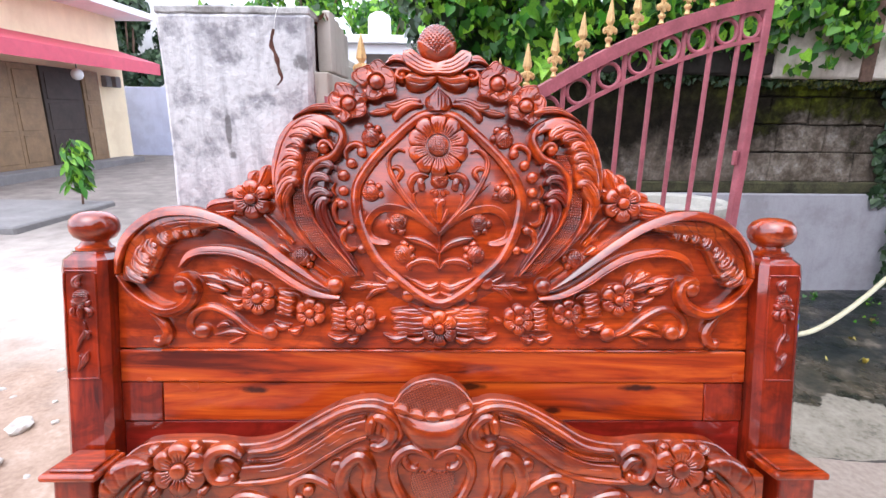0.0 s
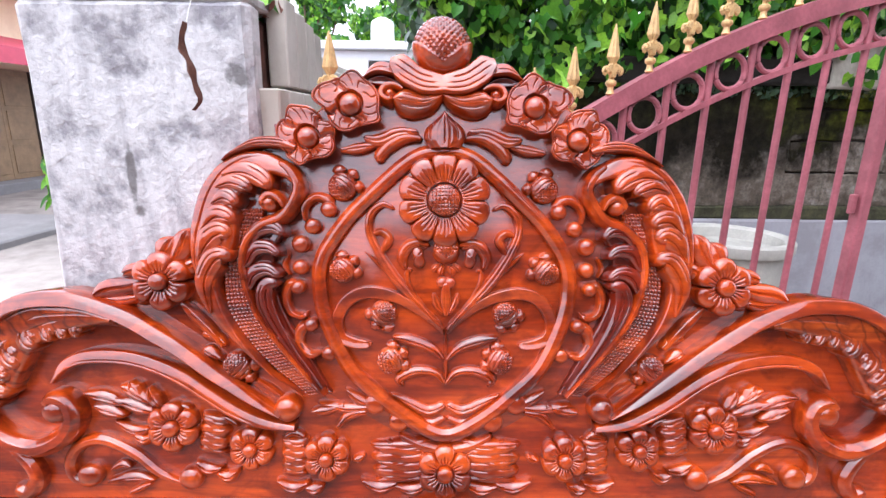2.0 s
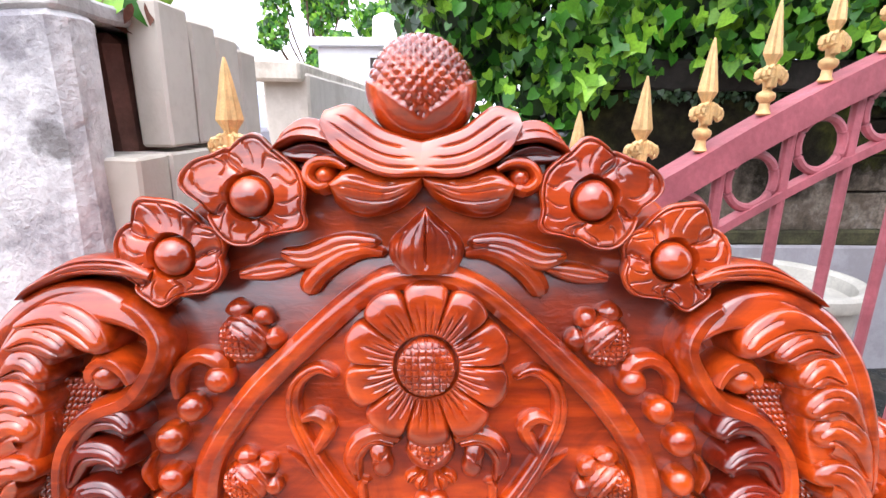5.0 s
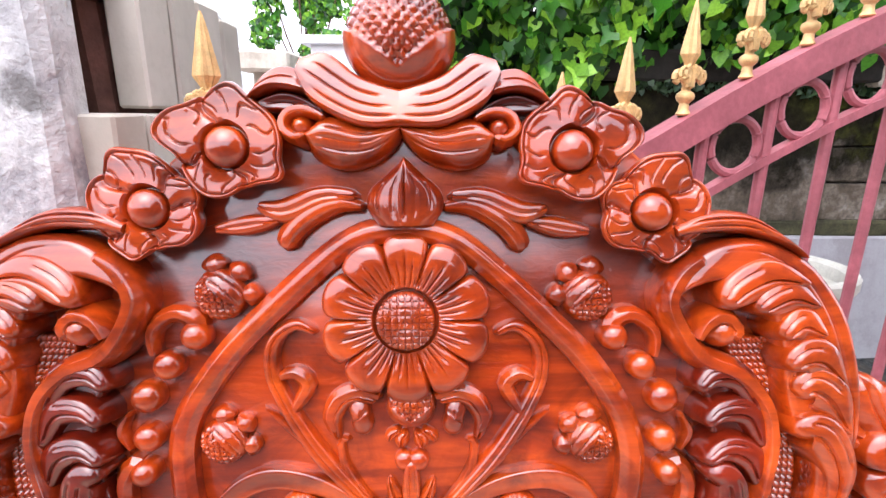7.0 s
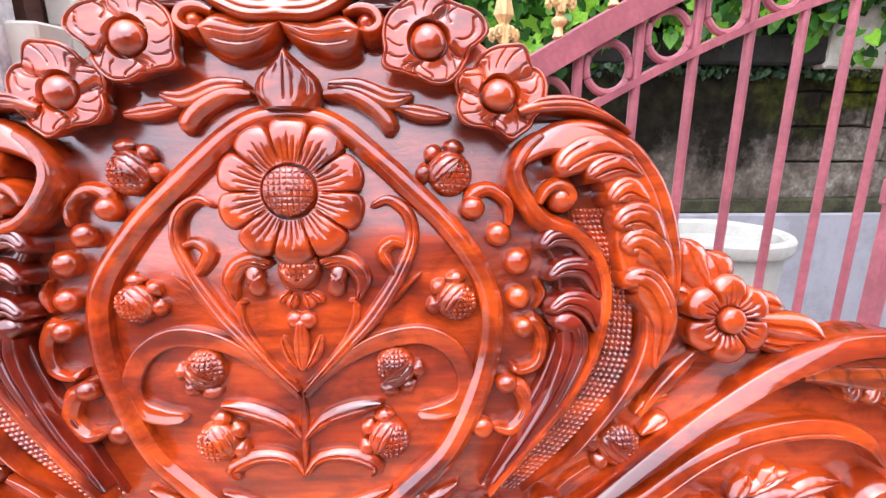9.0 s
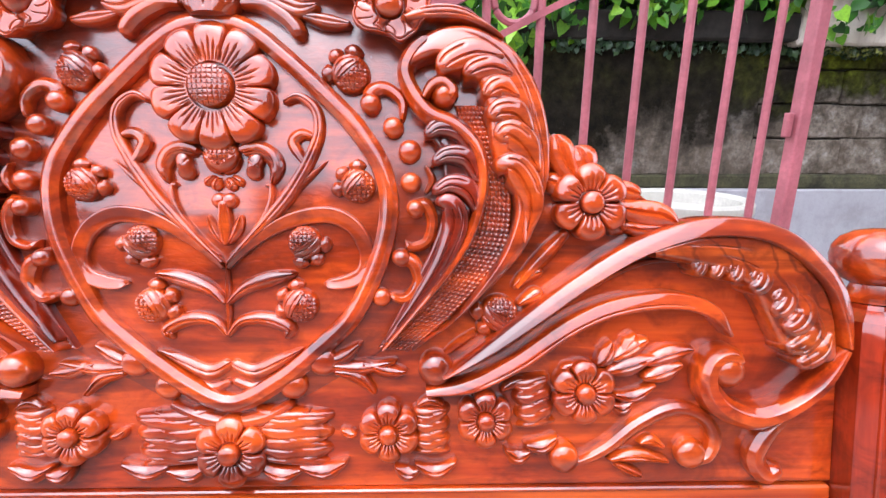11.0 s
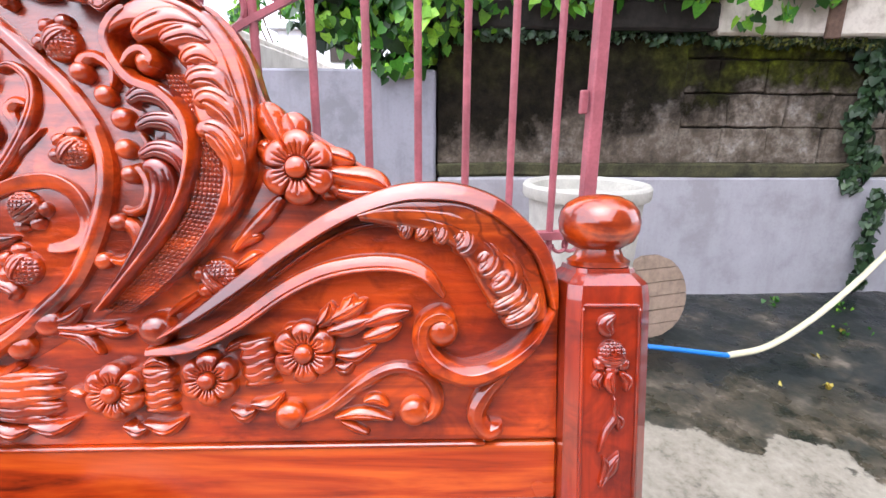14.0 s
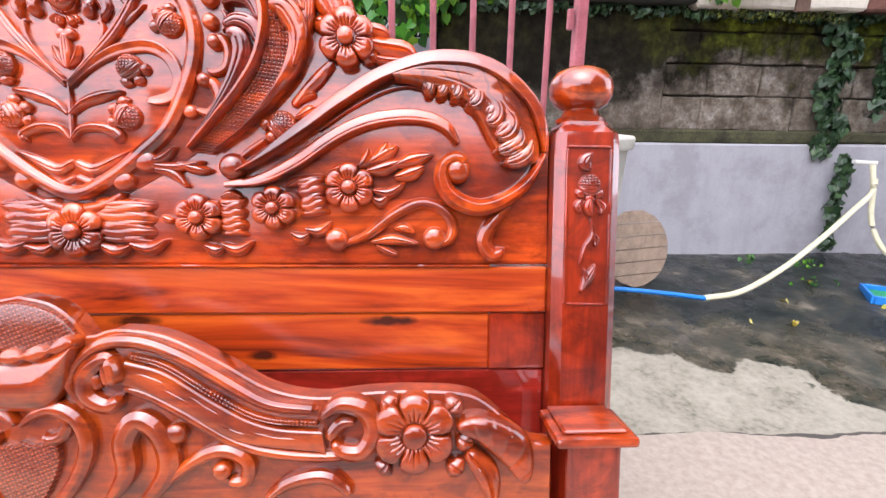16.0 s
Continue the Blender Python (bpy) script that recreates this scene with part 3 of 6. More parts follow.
def stained(name, base, stain, dark, scale=2.2, bump=0.35, marks=()):
    """Old cement or limewash: blotches, streaks that run down, and fine grit."""
    m = Nodes(name, 0.88, "World")
    blot = m.noise(scale * 2.2, 7, 0.66)
    run = m.noise(1.0, 5, 0.6, m.mapped((9 * scale, 9 * scale, 1.3 * scale)))
    grit = m.noise(60.0, 4, 0.6)
    tone = m.ramp(blot, [(0.38, stain), (0.50, base), (0.72, tuple(min(1, c * 1.12) for c in base))])
    tone = m.mix(m.ramp(run, [(0.50, (0.0,)), (0.72, (0.55,))]), tone, stain)
    tone = m.mix(m.ramp(m.noise(scale * 1.1, 5, 0.6), [(0.60, (0.0,)), (0.74, (0.75,))]), tone, dark)
    tone = m.mix(m.ramp(grit, [(0.3, (0.35,)), (0.5, (0.0,))]), tone, stain)
    x, y, z = m.axes()
    for mx, mz, wide, tall in marks:
        d = m.math("ADD", m.math("POWER", m.math("DIVIDE", m.math("SUBTRACT", x, mx), wide), 2.0), m.math("POWER", m.math("DIVIDE", m.math("SUBTRACT", z, mz), tall), 2.0))
        d = m.math("ADD", d, m.math("MULTIPLY", m.math("SUBTRACT", m.noise(26.0, 7, 0.7), 0.5), 4.5))
        tone = m.mix(m.ramp(m.math("MULTIPLY", d, 0.5), [(0.25, (0.85,)), (0.70, (0.0,))]), tone, dark)
    m.color(tone).bump(m.math("ADD", blot, m.math("MULTIPLY", grit, 0.4)), bump, 0.012)
    return m.mat


def block_material():
    m = Nodes("mossy_block", 0.92, "World")
    x, y, z = m.axes()
    grit, blot, spot = m.noise(55.0, 5, 0.65), m.noise(4.5, 7, 0.68), m.noise(16.0, 6, 0.65)
    both = m.math("ADD", m.math("MULTIPLY", blot, 0.6), m.math("MULTIPLY", spot, 0.4))
    tone = m.ramp(both, [(0.36, (0.035, 0.029, 0.021)), (0.47, (0.12, 0.098, 0.072)), (0.56, (0.24, 0.205, 0.165)), (0.66, (0.44, 0.42, 0.38))])
    tone = m.mix(m.math("MULTIPLY", m.chance(), 0.4), tone, (0.11, 0.090, 0.070))
    tone = m.mix(m.ramp(grit, [(0.35, (0.5,)), (0.55, (0.0,))]), tone, (0.05, 0.042, 0.034))
    # Blackens upwards and leftwards: creeper shade put into the colour along with stain.
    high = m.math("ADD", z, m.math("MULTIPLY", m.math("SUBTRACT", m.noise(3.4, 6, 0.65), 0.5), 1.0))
    shade_stain = m.ramp(m.math("SUBTRACT", m.math("MULTIPLY_ADD", high, 2.0, -1.55), m.math("MULTIPLY", m.math("MINIMUM", x, 2.4), 0.32)), [(0.02, (0.0,)), (0.42, (0.97,))])
    tone = m.mix(shade_stain, tone, m.ramp(spot, [(0.35, (0.003, 0.0027, 0.0018)), (0.65, (0.014, 0.011, 0.006))]))
    ridge = m.math("MULTIPLY", m.ramp(m.math("MULTIPLY_ADD", x, 0.8, -1.25), [(0.1, (0.12,)), (0.70, (1.0,))]), m.ramp(m.noise(2.6, 5, 0.6), [(0.36, (0.0,)), (0.50, (1.0,))]))
    moss = m.math("MULTIPLY", ridge, m.ramp(m.math("MULTIPLY_ADD", high, 2.0, -2.5), [(0.05, (0.0,)), (0.55, (0.95,))]))
    tone = m.mix(moss, tone, m.ramp(spot, [(0.36, (0.024, 0.026, 0.004)), (0.55, (0.085, 0.098, 0.008)), (0.72, (0.21, 0.25, 0.016))]))
    m.color(tone).set(Specular_IOR_Level=0.12).bump(m.math("ADD", both, m.math("MULTIPLY", grit, 0.5)), 0.7, 0.02)
    return m.mat


def leaf_material(name, dark, mid, bright):
    m = Nodes(name, 0.42, "World")
    tone = m.ramp(m.island(), [(0.0, dark), (0.5, mid), (1.0, bright)])
    tone = m.mix(m.ramp(m.noise(90.0, 2), [(0.35, (0.3,)), (0.6, (0.0,))]), tone, dark)
    m.color(tone).set(Subsurface_Weight=0.0, Specular_IOR_Level=0.4, Transmission_Weight=0.0)
    return m.mat


# Dark colour of the unseen blocks, kept low so the varnish reflects little.
BLOCKER_WALL = stained("dark_blocker_wall", (0.075, 0.05, 0.036), (0.05, 0.034, 0.025), (0.03, 0.02, 0.015), 0.5, 0.1)
GROUND = ground_material()
PILLAR = stained("limewashed_cement", (0.62, 0.61, 0.605), (0.27, 0.26, 0.275), (0.14, 0.13, 0.125), 4.6, 0.9, ((-0.545, 1.285, 0.007, 0.050), (-0.538, 1.225, 0.010, 0.012), (-0.350, 1.445, 0.018, 0.018)))
CAPPING = stained("weathered_cement_top", (0.48, 0.47, 0.455), (0.25, 0.24, 0.225), (0.10, 0.09, 0.08), 5.0, 0.8)
PLASTER = stained("pale_plaster", (0.36, 0.355, 0.38), (0.29, 0.28, 0.295), (0.20, 0.19, 0.18), 1.6, 0.3)
GREY_PLASTER = stained("grey_plaster", (0.27, 0.27, 0.305), (0.20, 0.20, 0.22), (0.13, 0.13, 0.13), 1.8, 0.3)
SLAB = stained("cement_slab", (0.56, 0.52, 0.45), (0.46, 0.42, 0.35), (0.28, 0.25, 0.21), 1.6, 0.2)
BEAM = stained("old_beige_beam", (0.66, 0.61, 0.52), (0.46, 0.41, 0.33), (0.20, 0.17, 0.13))
BRICK = plain("dark_red_brick", (0.17, 0.075, 0.055), 0.9, 0.5, 14, 0.5, coords="World")
BLOCK = block_material()
LEDGE = plain("mossy_ledge", (0.060, 0.058, 0.026), 0.95, 0.75, 9, 0.8, coords="World")
MORTAR = plain("old_mortar", (0.022, 0.019, 0.015), 0.95, 0.5, 20, 0.4, coords="World")
GATE = plain("pink_gate_paint", (0.36, 0.105, 0.125), 0.45, 0.32, 16, 0.2, coords="World")
GOLD = plain("gold_paint", (0.68, 0.45, 0.19), 0.42, 0.3, 60, 0.15, metal=0.25, coords="World")
POT = plain("cement_pot", (0.43, 0.42, 0.37), 0.85, 0.18, 10, 0.3)
LEAVES = leaf_material("bright_leaves", (0.008, 0.045, 0.004), (0.050, 0.21, 0.010), (0.27, 0.54, 0.03))
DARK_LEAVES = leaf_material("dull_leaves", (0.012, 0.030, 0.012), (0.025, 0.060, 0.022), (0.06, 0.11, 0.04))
MOSS = leaf_material("yellow_green_moss", (0.02, 0.024, 0.005), (0.06, 0.075, 0.008), (0.18, 0.20, 0.02))
YELLOWED = leaf_material("yellowed_leaves", (0.20, 0.12, 0.02), (0.45, 0.38, 0.05), (0.52, 0.55, 0.12))
BARK = plain("bark", (0.16, 0.10, 0.07), 0.9, 0.35, 30, 0.5)
DRY = plain("dry_leaf", (0.13, 0.050, 0.030), 0.8, 0.4, 60, 0.4)
HOSE = plain("cream_hose", (0.66, 0.62, 0.42), 0.4, 0.08, 20, 0.05)
BLUE = plain("blue_pipe", (0.025, 0.20, 0.62), 0.35, 0.1, 20, 0.05)
PVC = plain("white_pvc", (0.72, 0.70, 0.66), 0.4, 0.1, 20, 0.05)
DRUM = plain("grey_sawn_wood", (0.30, 0.22, 0.16), 0.85, 0.3, 25, 0.5)
YELLOW = stained("yellow_wall", (0.86, 0.74, 0.50), (0.78, 0.65, 0.42), (0.66, 0.54, 0.34), 0.5, 0.1)
BROWN = plain("brown_timber", (0.25, 0.165, 0.085), 0.6, 0.25, 6, 0.2)
DOORWAY = plain("interior_shade", (0.05, 0.038, 0.030), 0.7, 0.3, 6, 0.2)
AWNING = plain("pink_awning_paint", (0.56, 0.075, 0.12), 0.55, 0.12, 5, 0.1)
BLUEWALL = stained("pale_blue_wall", (0.62, 0.68, 0.88), (0.52, 0.57, 0.76), (0.38, 0.42, 0.56), 0.6, 0.1)
WHITE = plain("white_paint", (0.78, 0.79, 0.80), 0.6, 0.06, 3, 0.05)
STONE = plain("pale_stone", (0.52, 0.48, 0.43), 0.9, 0.25, 20, 0.4)
GREEN = plain("green_plastic", (0.03, 0.26, 0.06), 0.35, 0.1, 20, 0.05)
ROAD = plain("grey_slab", (0.20, 0.195, 0.19), 0.9, 0.2, 2.5, 0.3, coords="World")

# ---- headboard ----
LEAN = Matrix(((0.99968, -0.02500, -0.00465, -0.006), (0.02542, 0.98290, 0.18295, 1.008), (0.0, -0.18300, 0.98311, 0.0), (0, 0, 0, 1)))
headboard = tagged(new("headboard"), "glossy red-brown carved teak headboard leaning back against a pillar", "headboard")
headboard.matrix_world = LEAN
RISE = [(32, 1491), (83, 1482), (140, 1470), (197, 1440), (249, 1396), (303, 1366), (356, 1344), (392, 1295), (415, 1228), (457, 1202), (514, 1165), (571, 1125), (582, 1118), (626, 1126), (678, 1120), (726, 1098), (771, 1061), (798, 1016)]
top = glide([(0, 1500), *RISE], 80)
edge = [(p.x - 0.022 * (p.y - 1095), p.y) for p in top] + [(806, 985), (806, 764)]
edge += [(-x, z) for x, z in edge[::-1] if x > 1]
slab_of("carved_panel", edge[::-1], 25, 60, WOOD_GROUND, headboard)
box("top_rail", (-0.806, 0.022, 0.677), (0.806, 0.060, 0.760), WOOD_PLANK, headboard, bevel=0.003)
box("bead_moulding", (-0.700, 0.017, 0.758), (0.704, 0.030, 0.764), WOOD, headboard, bevel=0.002)
box("plank", (-0.704, 0.028, 0.573), (0.704, 0.060, 0.675), WOOD_PLANK, headboard, "orange plank with dark knots", bevel=0.003)
box("lower_panel", (-0.806, 0.032, 0.10), (0.806, 0.060, 0.571), WOOD_RED, headboard, "plain deep red lower panel", bevel=0.003)
for side in (1, -1):
    box("stile", (0.755 * side - 0.051, 0.026, 0.573), (0.755 * side + 0.051, 0.060, 0.675), WOOD_UP, headboard, bevel=0.002)

for side in (1, -1):
    c = 0.862 * side
    w, f, b = 0.056, -0.024, 0.094
    ring = [(-w, f + 0.016), (-w + 0.016, f), (w - 0.016, f), (w, f + 0.016), (w, b), (-w, b)]
    levels = [(0.0, 1.0), (0.970, 1.0), (0.992, 0.96), (1.006, 0.72), (1.012, 0.70)]
    cy = (f + b) / 2
    verts = [(c + x * s, cy + (y - cy) * s, z) for z, s in levels for x, y in ring]
    faces = [(i * 6 + k, i * 6 + (k + 1) % 6, i * 6 + 6 + (k + 1) % 6, i * 6 + 6 + k) for i in range(4) for k in range(6)]
    faces += [list(range(6))[::-1], list(range(24, 30))]
    post = solid("post", verts, faces, WOOD_UP, headboard, "square post with chamfered corners", crease=20)
    lathe("post_finial", [(0.030, 0.0), (0.042, 0.003), (0.043, 0.010), (0.034, 0.016), (0.030, 0.026), (0.036, 0.030), (0.046, 0.036), (0.054, 0.050),
                          (0.056, 0.064), (0.053, 0.078), (0.044, 0.090), (0.028, 0.098), (0.010, 0.101)], WOOD, post, "turned ball finial", at=(c, cy, 1.010))
    trim = Carver(post, -24.0, 0.0, 0.0, WOOD_UP)
    x0 = c * 1000
    for name, pts, ws, h, style in (
        ("frame_strip", [(x0 - 38, 965), (x0 - 38, 700)], (5, 5), 4, "round"), ("frame_strip", [(x0 + 36, 965), (x0 + 36, 700)], (5, 5), 4, "round"),
        ("frame_strip", [(x0 - 38, 967), (x0 + 36, 967)], (5, 5), 4, "round"), ("frame_strip", [(x0 - 34, 702), (x0 + 32, 702)], (4, 4), 4, "round"),
        ("leaf", [(x0, 928), (x0 - 10, 942), (x0 + 3, 958)], (12, 22, 6), 9, "vein"), ("leaf", [(x0 - 14, 880), (x0 - 20, 868), (x0 - 16, 856)], (8, 14, 4), 10, "vein"),
        ("leaf", [(x0 + 10, 880), (x0 + 22, 868), (x0 + 18, 854)], (8, 14, 4), 10, "vein"), ("leaf", [(x0, 882), (x0 - 2, 866), (x0 + 2, 850)], (8, 18, 6), 10, "vein"),
        ("stem", [(x0 + 4, 848), (x0 + 8, 820), (x0 - 4, 800), (x0 - 14, 770)], (4, 10, 9, 3), 7, "round"), ("leaf", [(x0 + 6, 825), (x0 + 14, 812), (x0 + 10, 800)], (4, 12, 3), 8, "vein"),
        ("leaf", [(x0 - 10, 730), (x0 + 4, 750), (x0 + 14, 772)], (6, 18, 3), 8, "vein"), ("leaf", [(x0 - 12, 722), (x0 - 2, 745), (x0 - 6, 765)], (6, 14, 3), 8, "vein")):
        trim.rib(name, pts, ws, h, style, both=False, foot=-1.0)
    trim.bud("bud", x0, 903, 19, 11, -90, both=False)

carve = Carver(headboard, 25.0, -0.022, 1095.0, WOOD)
deep = Carver(headboard, 25.0, -0.022, 1095.0, WOOD_DARK_SHADED)
rib, plate, bead, bud, flower, sunflower, wavy_flower, fan, loop, hatch_field, strand_leaf = (carve.rib, carve.plate, carve.bead, carve.bud, carve.flower, carve.sunflower, carve.wavy_flower, carve.fan, carve.loop, carve.hatch_field, carve.strand_leaf)
# medallion: an orange field within its frame, on a ground of darker tone
stain = Carver(headboard, 25.0, -0.022, 1095.0, WOOD_GROUND_DARKER)
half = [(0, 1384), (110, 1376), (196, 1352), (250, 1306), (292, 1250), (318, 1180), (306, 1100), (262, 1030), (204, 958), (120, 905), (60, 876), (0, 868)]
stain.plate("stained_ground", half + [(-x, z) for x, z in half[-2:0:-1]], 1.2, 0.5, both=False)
half = [(0, 1352), (54, 1336), (120, 1276), (178, 1208), (200, 1140), (188, 1076), (154, 1004), (106, 956), (54, 916), (0, 890)]
Carver(headboard, 25.0, -0.022, 1095.0, WOOD_GROUND).plate("medallion_field", half + [(-x, z) for x, z in half[-2:0:-1]], 2.4, 0.5, both=False)
loop("medallion_frame", [(0, 1358), (32, 1354), (59, 1340), (92, 1312), (125, 1281), (156, 1250), (184, 1213), (201, 1181), (207, 1140), (197, 1081), (161, 1002), (113, 953), (60, 911), (0, 884)], 26, 24)
sunflower("sunflower", 1, 1279, 76, 10, 28, both=False)
rib("stem", [(1, 1063), (41, 1105), (74, 1140), (95, 1169), (112, 1198), (123, 1227), (120, 1255), (100, 1271), (80, 1264)], (5, 13, 19, 19, 17, 16, 15, 12, 8), 19, "groove")
rib("leaf", [(111, 1182), (98, 1201), (91, 1216), (103, 1226), (119, 1221)], (6, 14, 17, 15, 8), 19)
rib("leaf", [(77, 1144), (107, 1171), (133, 1194)], (9, 10, 2), 13)
rib("stem", [(1, 1056), (29, 1085), (65, 1110), (100, 1123), (134, 1125), (163, 1109), (178, 1079), (172, 1052), (148, 1040), (121, 1039)], (5, 10, 17, 21, 22, 21, 20, 20, 18, 9), 20, "ridge")
bud("bud", 101, 1091, 22, 21, -55)
bud("bud", 169, 1162, 22, 20, 140)
bud("bud", 92, 1011, 23, 20, 150)
rib("stem", [(4, 1073), (38, 1106), (58, 1139), (61, 1162), (52, 1162)], (2, 7, 8, 9, 6), 12)
rib("leaf", [(27, 1201), (53, 1204), (69, 1186), (63, 1163)], (8, 17, 19, 7), 16, "vein")
bud_heart = carve.wheel("bud", 3, 1199, [0.01, *[k * 0.05 for k in range(1, 20)], 1.0], 72, lambda q, a: 22 * (0.4 + 0.6 * math.sqrt(max(0, 1 - q * q))) - (1.8 * (abs(math.sin(q * math.cos(a) * 12)) < 0.4 or abs(math.sin(q * math.sin(a) * 12)) < 0.4) if q * math.sin(a) > -0.62 + 0.75 * abs(q * math.cos(a)) else -1.5), lambda a: 22, both=False)
for side in (1, -1):
    rib("cup_petal", [(3, 1176), (3 + 14 * side, 1183), (3 + 23 * side, 1196)], (5, 9, 3), 20, both=False)
    rib("small_petal", [(3 + 4 * side, 1172), (3 + 9 * side, 1163), (3 + 10 * side, 1154)], (8, 15, 10), 16, "vein", both=False)
    rib("small_petal", [(3 + 10 * side, 1174), (3 + 19 * side, 1167), (3 + 22 * side, 1160)], (7, 12, 8), 14, "vein", both=False)
    rib("palm_leaf", [(2 + 3 * side, 1088), (2 + 14 * side, 1106), (2 + 21 * side, 1126)], (5, 15, 6), 11, "vein", both=False)
rib("palm_leaf", [(2, 1086), (2, 1112), (2, 1146)], (6, 19, 12), 14, "flame", both=False)
bead("bead", -4, 1143, 9, 15, both=False)
bead("bead", 9, 1143, 9, 15, both=False)
rib("arched_petal", [(22, 1204), (42, 1210), (62, 1203), (71, 1185), (63, 1170)], (9, 16, 18, 17, 8), 17)
carve.wheel("bulb_petal", 43, 1186, [0.02, 0.2, 0.4, 0.6, 0.75, 0.86, 0.94, 1.0], 40, lambda q, a: 16 * (0.4 + 0.6 * math.sqrt(max(0, 1 - q * q))) - 1.6 * (abs(q * math.cos(a - 0.9) - 0.1) < 0.08) * (q < 0.7), lambda a: 14 + 4.5 * math.cos(2 * (a - 1.4)))
rib("inner_stem", [(63, 1163), (57, 1132), (36, 1103), (7, 1069)], (9, 10, 9, 4), 12, "groove")
rib("leaf", [(0, 1012), (23, 1033), (56, 1045), (89, 1052)], (6, 17, 21, 8), 14, "vein")
rib("leaf", [(-1, 971), (18, 991), (50, 993), (77, 980), (69, 967)], (6, 15, 19, 19, 9), 14, "vein")
rib("leaf", [(-1, 937), (28, 924), (61, 938), (93, 955)], (15, 21, 17, 4), 10, "vein")
rib("leaf", [(-1, 913), (28, 902), (66, 921)], (11, 15, 4), 8)
rib("stem", [(1, 1068), (1, 1025), (0, 968)], (3, 10, 5), 10, both=False)
# beads and buds round the medallion
bud("bud", 165, 1299, 24, 22, 130)
for line, width in ((((188, 1262), (190, 1277), (208, 1282), (227, 1266), (226, 1240)), (23, 21, 17, 14, 7)), (((241, 1134), (253, 1140), (262, 1120), (255, 1093), (235, 1085), (226, 1094)), (22, 19, 16, 15, 13, 7)), (((221, 1072), (237, 1065), (243, 1040), (226, 1020), (204, 1025)), (23, 21, 19, 17, 9))):
    rib("comma_leaf", line, width, 22)
rib("comma_leaf", ((254, 1189), (263, 1171), (253, 1152)), (5, 11, 5), 16)
for (x, z), r in (((215, 1234), 12), ((235, 1205), 13), ((236, 1167), 12)):
    bead("bead", x, z, r, 23)
bead("bead", 188, 1262, 12, 26)
bead("bead", 241, 1134, 11, 25)
bead("bead", 221, 1072, 11, 25)
bead("bead", 195, 1021, 11, 17)
# shoulder scroll: a broad outer leaf that hooks over at the top, a studded band, and a dark inner leaf
hatch_field("hatched_band", [(330, 1262), (344, 1227), (358, 1177), (361, 1127), (353, 1086), (323, 1042), (282, 997), (227, 951)], [(292, 1262), (301, 1227), (315, 1177), (316, 1141), (305, 1097), (277, 1053), (237, 1008), (189, 956)], 12)
strand_leaf("outer_leaf", [(236, 1303), (240, 1322), (254, 1340), (280, 1352), (314, 1353), (343, 1342), (366, 1324), (387, 1295), (400, 1260), (407, 1226), (408, 1190), (405, 1168), (397, 1137), (382, 1094), (354, 1057), (311, 1014), (261, 977), (232, 957)],
            [(239, 1301), (251, 1309), (274, 1315), (297, 1308), (313, 1294), (326, 1270), (331, 1244), (333, 1217), (340, 1192), (355, 1170), (363, 1148), (362, 1117), (344, 1074), (313, 1030), (275, 985), (262, 976), (246, 964), (236, 957)],
            30, strands=((0.22, 0.10, 0.62, 1.6), (0.42, 0.16, 0.50, 1.6), (0.34, 0.66, 0.92, 1.6)), lift=(1.0, 0.80), crown=2.0, edge=8.0, cut=110, tip=-6.0)
for line, width, h in ((((352, 1314), (316, 1321), (286, 1309), (271, 1291)), (6, 38, 38, 15), 44), (((362, 1294), (336, 1304), (312, 1297), (303, 1286)), (5, 32, 31, 13), 43), (((370, 1268), (348, 1280), (333, 1274), (328, 1262)), (5, 34, 30, 14), 42),
                       (((386, 1226), (364, 1249), (342, 1249), (331, 1236)), (6, 40, 36, 15), 44), (((393, 1178), (374, 1213), (352, 1225), (338, 1212)), (6, 46, 42, 17), 43), (((374, 1092), (384, 1142), (368, 1178), (350, 1186), (343, 1174)), (5, 34, 44, 35, 14), 44)):
    rib("leaf_tip", line, width, h, "flame")
rib("hook_band", [(262, 1338), (243, 1322), (232, 1299), (240, 1274), (260, 1249), (292, 1235), (315, 1211), (324, 1179), (321, 1143), (306, 1098), (279, 1056), (243, 1012), (195, 957)], (14, 22, 22, 22, 24, 23, 20, 17, 15, 13, 12, 10, 5), 36)
rib("curl", [(252, 1262), (262, 1279), (277, 1285), (288, 1274), (281, 1262)], (8, 17, 20, 19, 12), 38)
bead("curl_end", 278, 1271, 14, 42)
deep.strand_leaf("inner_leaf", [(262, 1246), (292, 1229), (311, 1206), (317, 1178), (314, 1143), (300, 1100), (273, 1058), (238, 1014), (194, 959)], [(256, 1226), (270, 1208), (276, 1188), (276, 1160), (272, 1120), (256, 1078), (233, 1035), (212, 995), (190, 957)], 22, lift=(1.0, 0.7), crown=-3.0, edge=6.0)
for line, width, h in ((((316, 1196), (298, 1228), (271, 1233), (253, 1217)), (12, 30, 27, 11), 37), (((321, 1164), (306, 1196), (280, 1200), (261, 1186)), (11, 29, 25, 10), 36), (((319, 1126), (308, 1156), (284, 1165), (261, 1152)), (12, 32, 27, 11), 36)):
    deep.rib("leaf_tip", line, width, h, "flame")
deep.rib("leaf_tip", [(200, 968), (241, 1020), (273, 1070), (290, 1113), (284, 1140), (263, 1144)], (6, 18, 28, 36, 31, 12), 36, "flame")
strand_leaf("shoulder_leaf", [(232, 1364), (262, 1376), (300, 1374), (338, 1352), (352, 1338)], [(236, 1352), (264, 1356), (300, 1356), (330, 1346), (348, 1336)], 30, strands=((0.35, 0.1, 0.8, 2.4), (0.65, 0.15, 0.7, 2.0)), crown=4.0)
